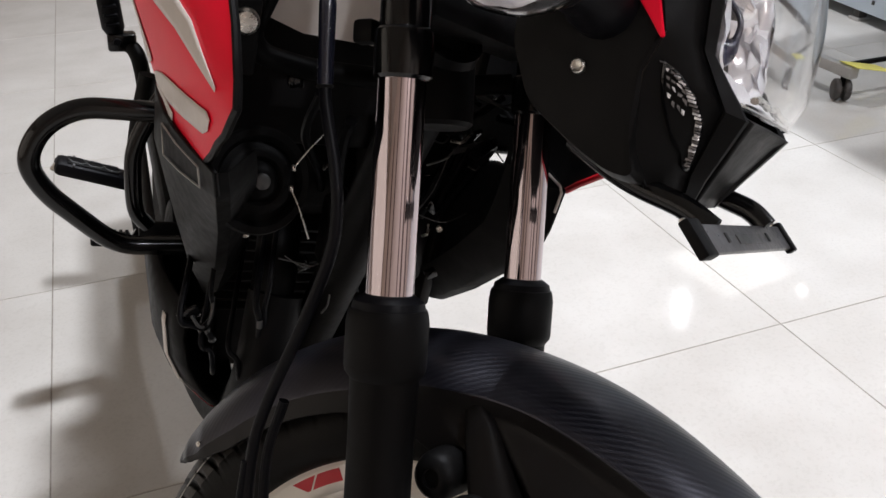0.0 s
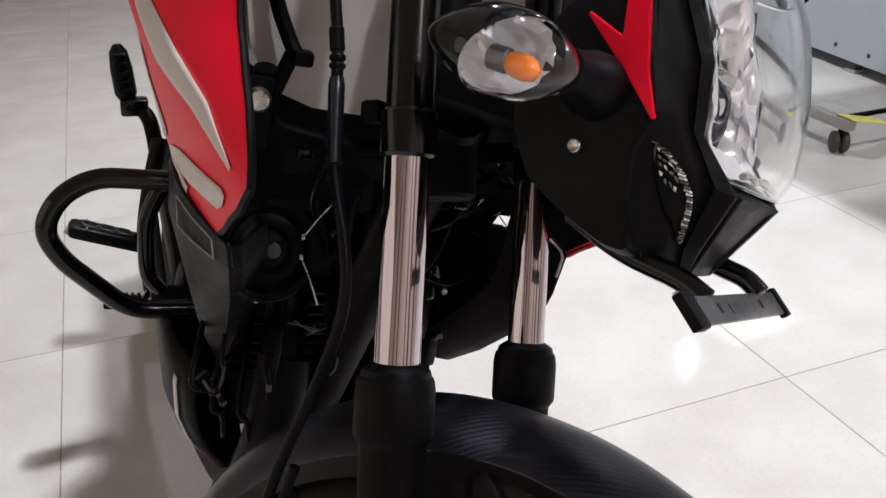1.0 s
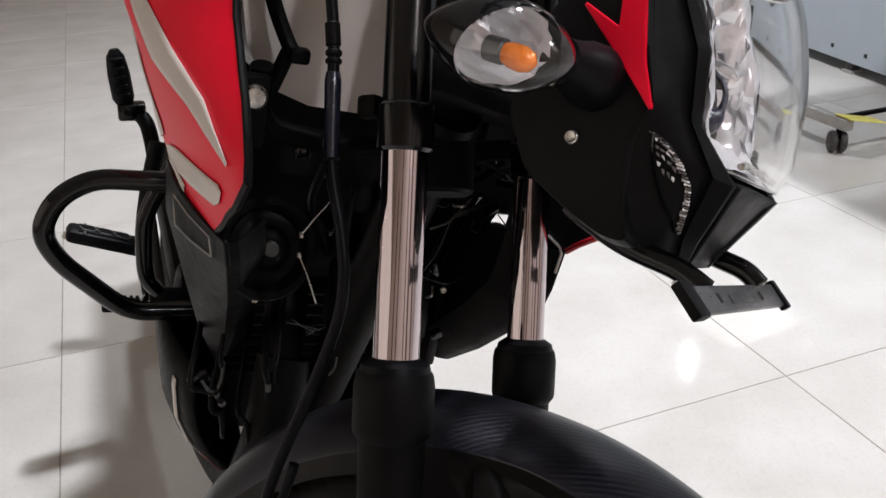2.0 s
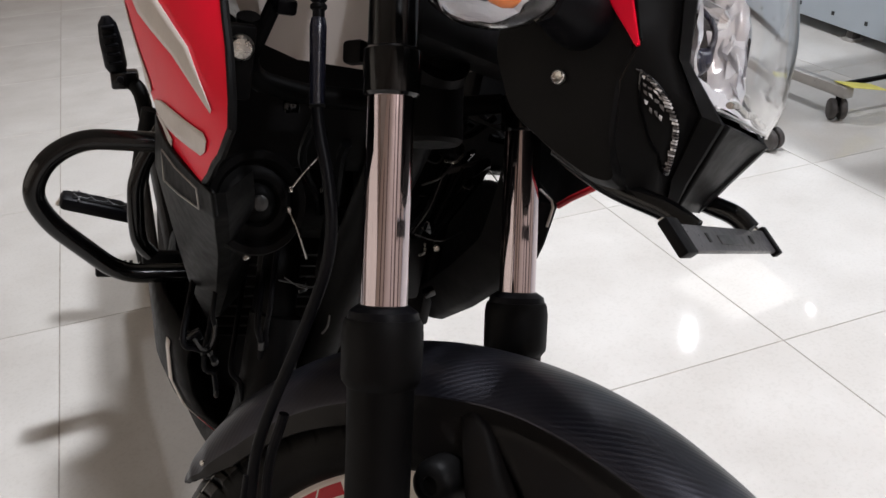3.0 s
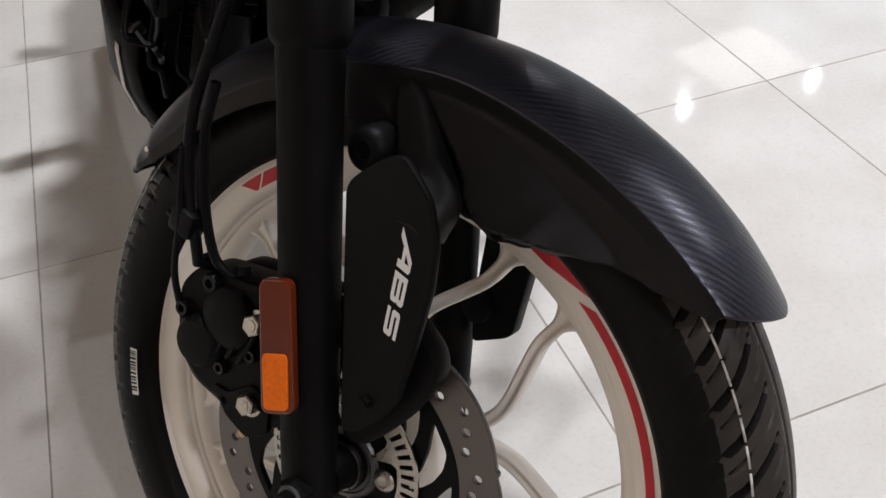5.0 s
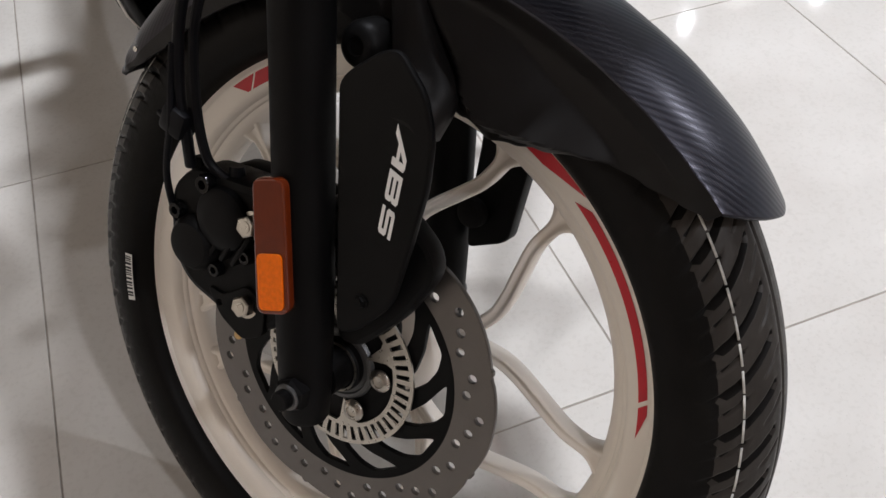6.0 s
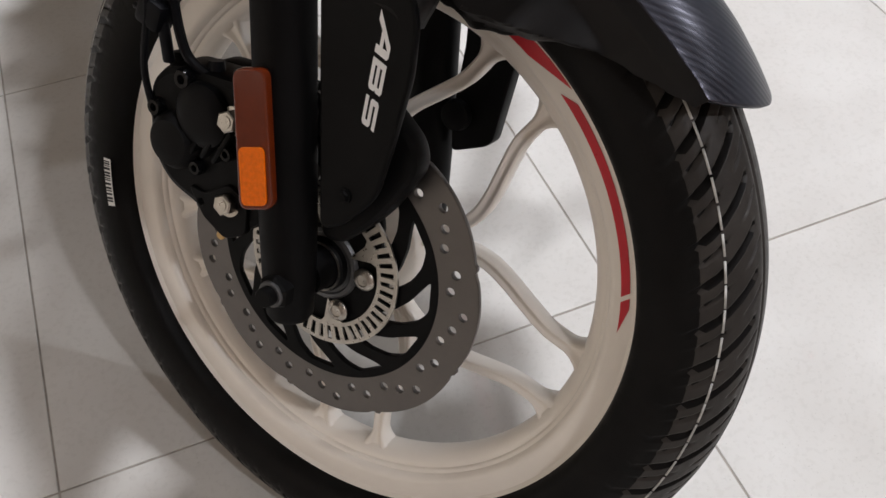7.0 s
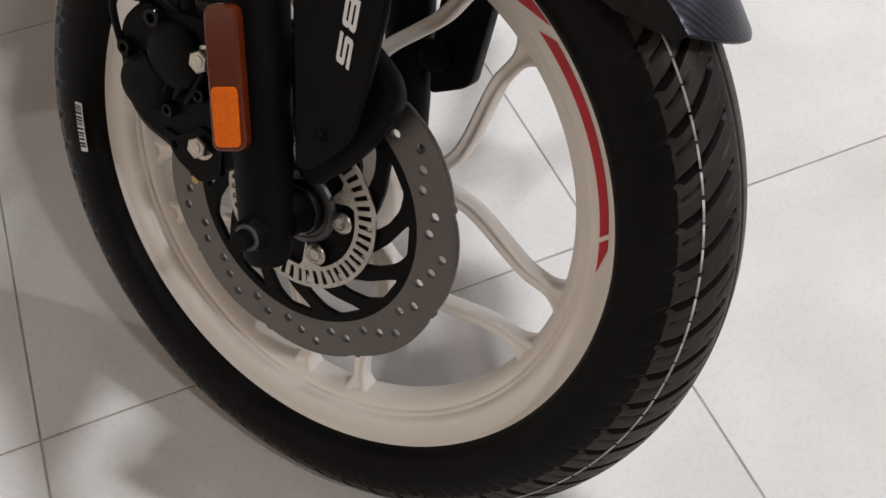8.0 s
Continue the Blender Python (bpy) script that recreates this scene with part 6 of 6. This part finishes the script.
for k in range(6):
    part("pad_tooth", block((0.004, 0.020, 0.003), (0.164 + 0.007 * k, -0.650, 0.0790), 0.0008), M_RUBBER, pad)
pp = part("pillion_peg", sweep([(0.163, -1.200, 0.172), (0.167, -1.200, 0.182), (0.177, -1.200, 0.222), (0.184, -1.200, 0.250), (0.187, -1.200, 0.262)], [0.014, 0.0185, 0.0185, 0.0150, 0.007], 14), M_RUBBER, bike, "folded ribbed pillion foot peg", MB)
for k in range(5):
    part("peg_rib", block((0.022, 0.012, 0.0055), (0.1690 + 0.0036 * k, -1.184, 0.190 + 0.0145 * k), 0.002, Matrix.Rotation(radians(14), 3, "Y")), M_RUBBER, pp)
part("peg_knuckle", block((0.046, 0.030, 0.030), (0.152, -1.195, 0.161), 0.005, Matrix.Rotation(radians(8), 3, "Y")), M_GLOSS, pp)
part("knuckle_bolt", rod((0.160, -1.185, 0.163), (0.160, -1.176, 0.163), 0.006, 14, 0.001), M_RUBBER, pp)
part("pillion_hanger", sweep(smooth_path([(0.172, -1.20, 0.155), (0.150, -1.20, 0.158), (0.127, -1.17, 0.145), (0.112, -1.08, 0.090)], 6), 0.013, 12), M_SATIN, bike, "black pillion peg hanger", MB)
# rear of the machine
part("seat", block((0.24, 0.62, 0.09), (0, -1.02, 0.47), 0.035), M_PLASTIC, bike, "black padded seat", MB)
part("tail_frame", block((0.16, 0.62, 0.12), (0, -1.05, 0.36), 0.03), M_SATIN, bike, "black tail section", MB)
part("rear_tyre", revolve([(-0.03, 0.222), (-0.050, 0.235), (-0.058, 0.262), (-0.040, 0.288), (0.0, 0.298), (0.040, 0.288), (0.058, 0.262), (0.050, 0.235), (0.03, 0.222)], 72, closed=True, centre=(0, -1.31, 0.01)), M_TYRE, bike, "black rear tyre", MB)
part("rear_wheel", revolve([(-0.03, 0.224), (-0.02, 0.19), (-0.01, 0.06), (0.01, 0.06), (0.02, 0.19), (0.03, 0.224)], 72, closed=True, centre=(0, -1.31, 0.01)), M_WHITE, bike, "cream white rear wheel", MB)
part("swing_arm", block((0.20, 0.52, 0.045), (0, -1.10, 0.0), 0.01), M_SATIN, bike, "black swing arm", MB)

# ---------------------------------------------------------------- things behind
cab = new("cabinet")
cab.matrix_basis = Matrix.Translation((2.685, 2.05, 0)) @ Matrix.Rotation(radians(-6.1), 4, "Z")
tagged(cab, "pale blue sheet-steel cabinet on short legs", "cabinet")


def cab_part(name, size, at, mat, bevel=0.004, label=""):
    return part(name, block(size, at, bevel), mat, cab, label)


panel = cab_part("body", (0.50, 2.4, 1.038), (0.26, 0.15, 0.561), M_BLUE, 0.006)
for cy, cz in ((0.075, 0.085), (-0.105, 0.086), (0.270, 0.085)):
    part("vent_hole", block((0.004, 0.014, 0.014), (0.009, cy, cz), 0.001), M_INK, panel)
for cy in (-0.01, 0.9):
    cab_part("leg", (0.036, 0.036, 0.036), (0.045, cy, 0.024), M_CASTER, 0.003)
    cab_part("foot_pad", (0.052, 0.052, 0.012), (0.045, cy, 0.006), M_TUBE, 0.002)


def caster(parent, x, y, turn):
    """A twin-wheel caster: two rounded discs either side of a small stem."""
    r = 0.031
    ax = Vector((math.cos(turn), math.sin(turn), 0))
    at = Vector((x, y, r))
    w = part("caster", turned(at - ax * 0.006, at + ax * 0.006, [(0, 0.012), (0.012, 0.012)], 20), M_CASTER, parent, "grey-brown twin-wheel swivel caster")
    for sgn in (1, -1):
        part("wheel", turned(at + ax * sgn * 0.005, at + ax * sgn, [(0, r - 0.004), (0.003, r - 0.0005), (0.008, r), (0.014, r - 0.001), (0.018, r - 0.005), (0.0195, r - 0.011), (0.019, 0.001)], 32), M_CASTER, w)
    part("stem", rod((x, y, 0.040), (x, y, 0.074), 0.0075, 14, 0.001), M_SATIN, w, "black stem")


stand = new("display_stand")
stand.matrix_basis = Matrix.Translation((2.08, 1.425, 0))
tagged(stand, "grey steel display stand foot on casters with a yellow note", "display stand")
caster(stand, 0.0, 0.0, -0.50)
part("foot_bar", block((0.032, 0.90, 0.032), (0.006, 0.42, 0.084), 0.005), M_TUBE, stand, "grey painted steel foot bar")
# black bar in place of the shadow line by the note; carries the uprights
part("shadow_line_bar", block((0.70, 0.016, 0.012), (0.370, 0.055, 0.0775), 0.003), M_SATIN, stand, "thin black bar standing for a shadow line, carries the uprights")
# board and uprights are added out of view; the board shades the floor
part("board", block((1.40, 0.62, 0.020), (0.22, -0.160, 0.900), 0.004), M_TUBE, stand, "grey board, added above the view to shade the floor")
for px, py in ((0.58, 0.055), (0.70, 0.055)):
    part("upright", block((0.035, 0.035, 0.8065), (px, py, 0.48675), 0.004), M_TUBE, stand)
part("note", block((0.140, 0.070, 0.002), (0.068, -0.008, 0.0905), 0.0004, Matrix.Rotation(radians(12), 3, "Y")), M_YELLOW, stand, "yellow paper note")

chair = new("swivel_chair")
chair.matrix_basis = Matrix.Translation((1.765, 1.322, 0))
tagged(chair, "grey five-star chair base on casters", "chair")
caster(chair, 0.0, 0.0, 0.20)
part("base_arm", sweep(smooth_path([(0.0, 0.0, 0.066), (0.002, 0.002, 0.092), (-0.012, 0.030, 0.112), (-0.040, 0.090, 0.140), (-0.090, 0.200, 0.170)], 6), [0.0095] * 9 + [0.011] * 16, 12), M_TUBE, chair, "pale grey base arm")

# ---------------------------------------------------------------- floor tiles
tile_me = bpy.data.meshes.new("tile")
tb = block((SIDE - 0.0021, SIDE - 0.0021, 0.010), (0, 0, -0.005), 0.0006, segments=1)
finish(tb, False)
tb.to_mesh(tile_me)
tb.free()
tile_me.materials.append(M_TILE)
for i in range(round((x1 - x0) / SIDE)):
    for j in range(round((y1 - y0) / SIDE)):
        t = new("tile", tile_me)
        t.parent = floor
        t.location = (x0 + SIDE * (i + 0.5), y0 + SIDE * (j + 0.5), 0)
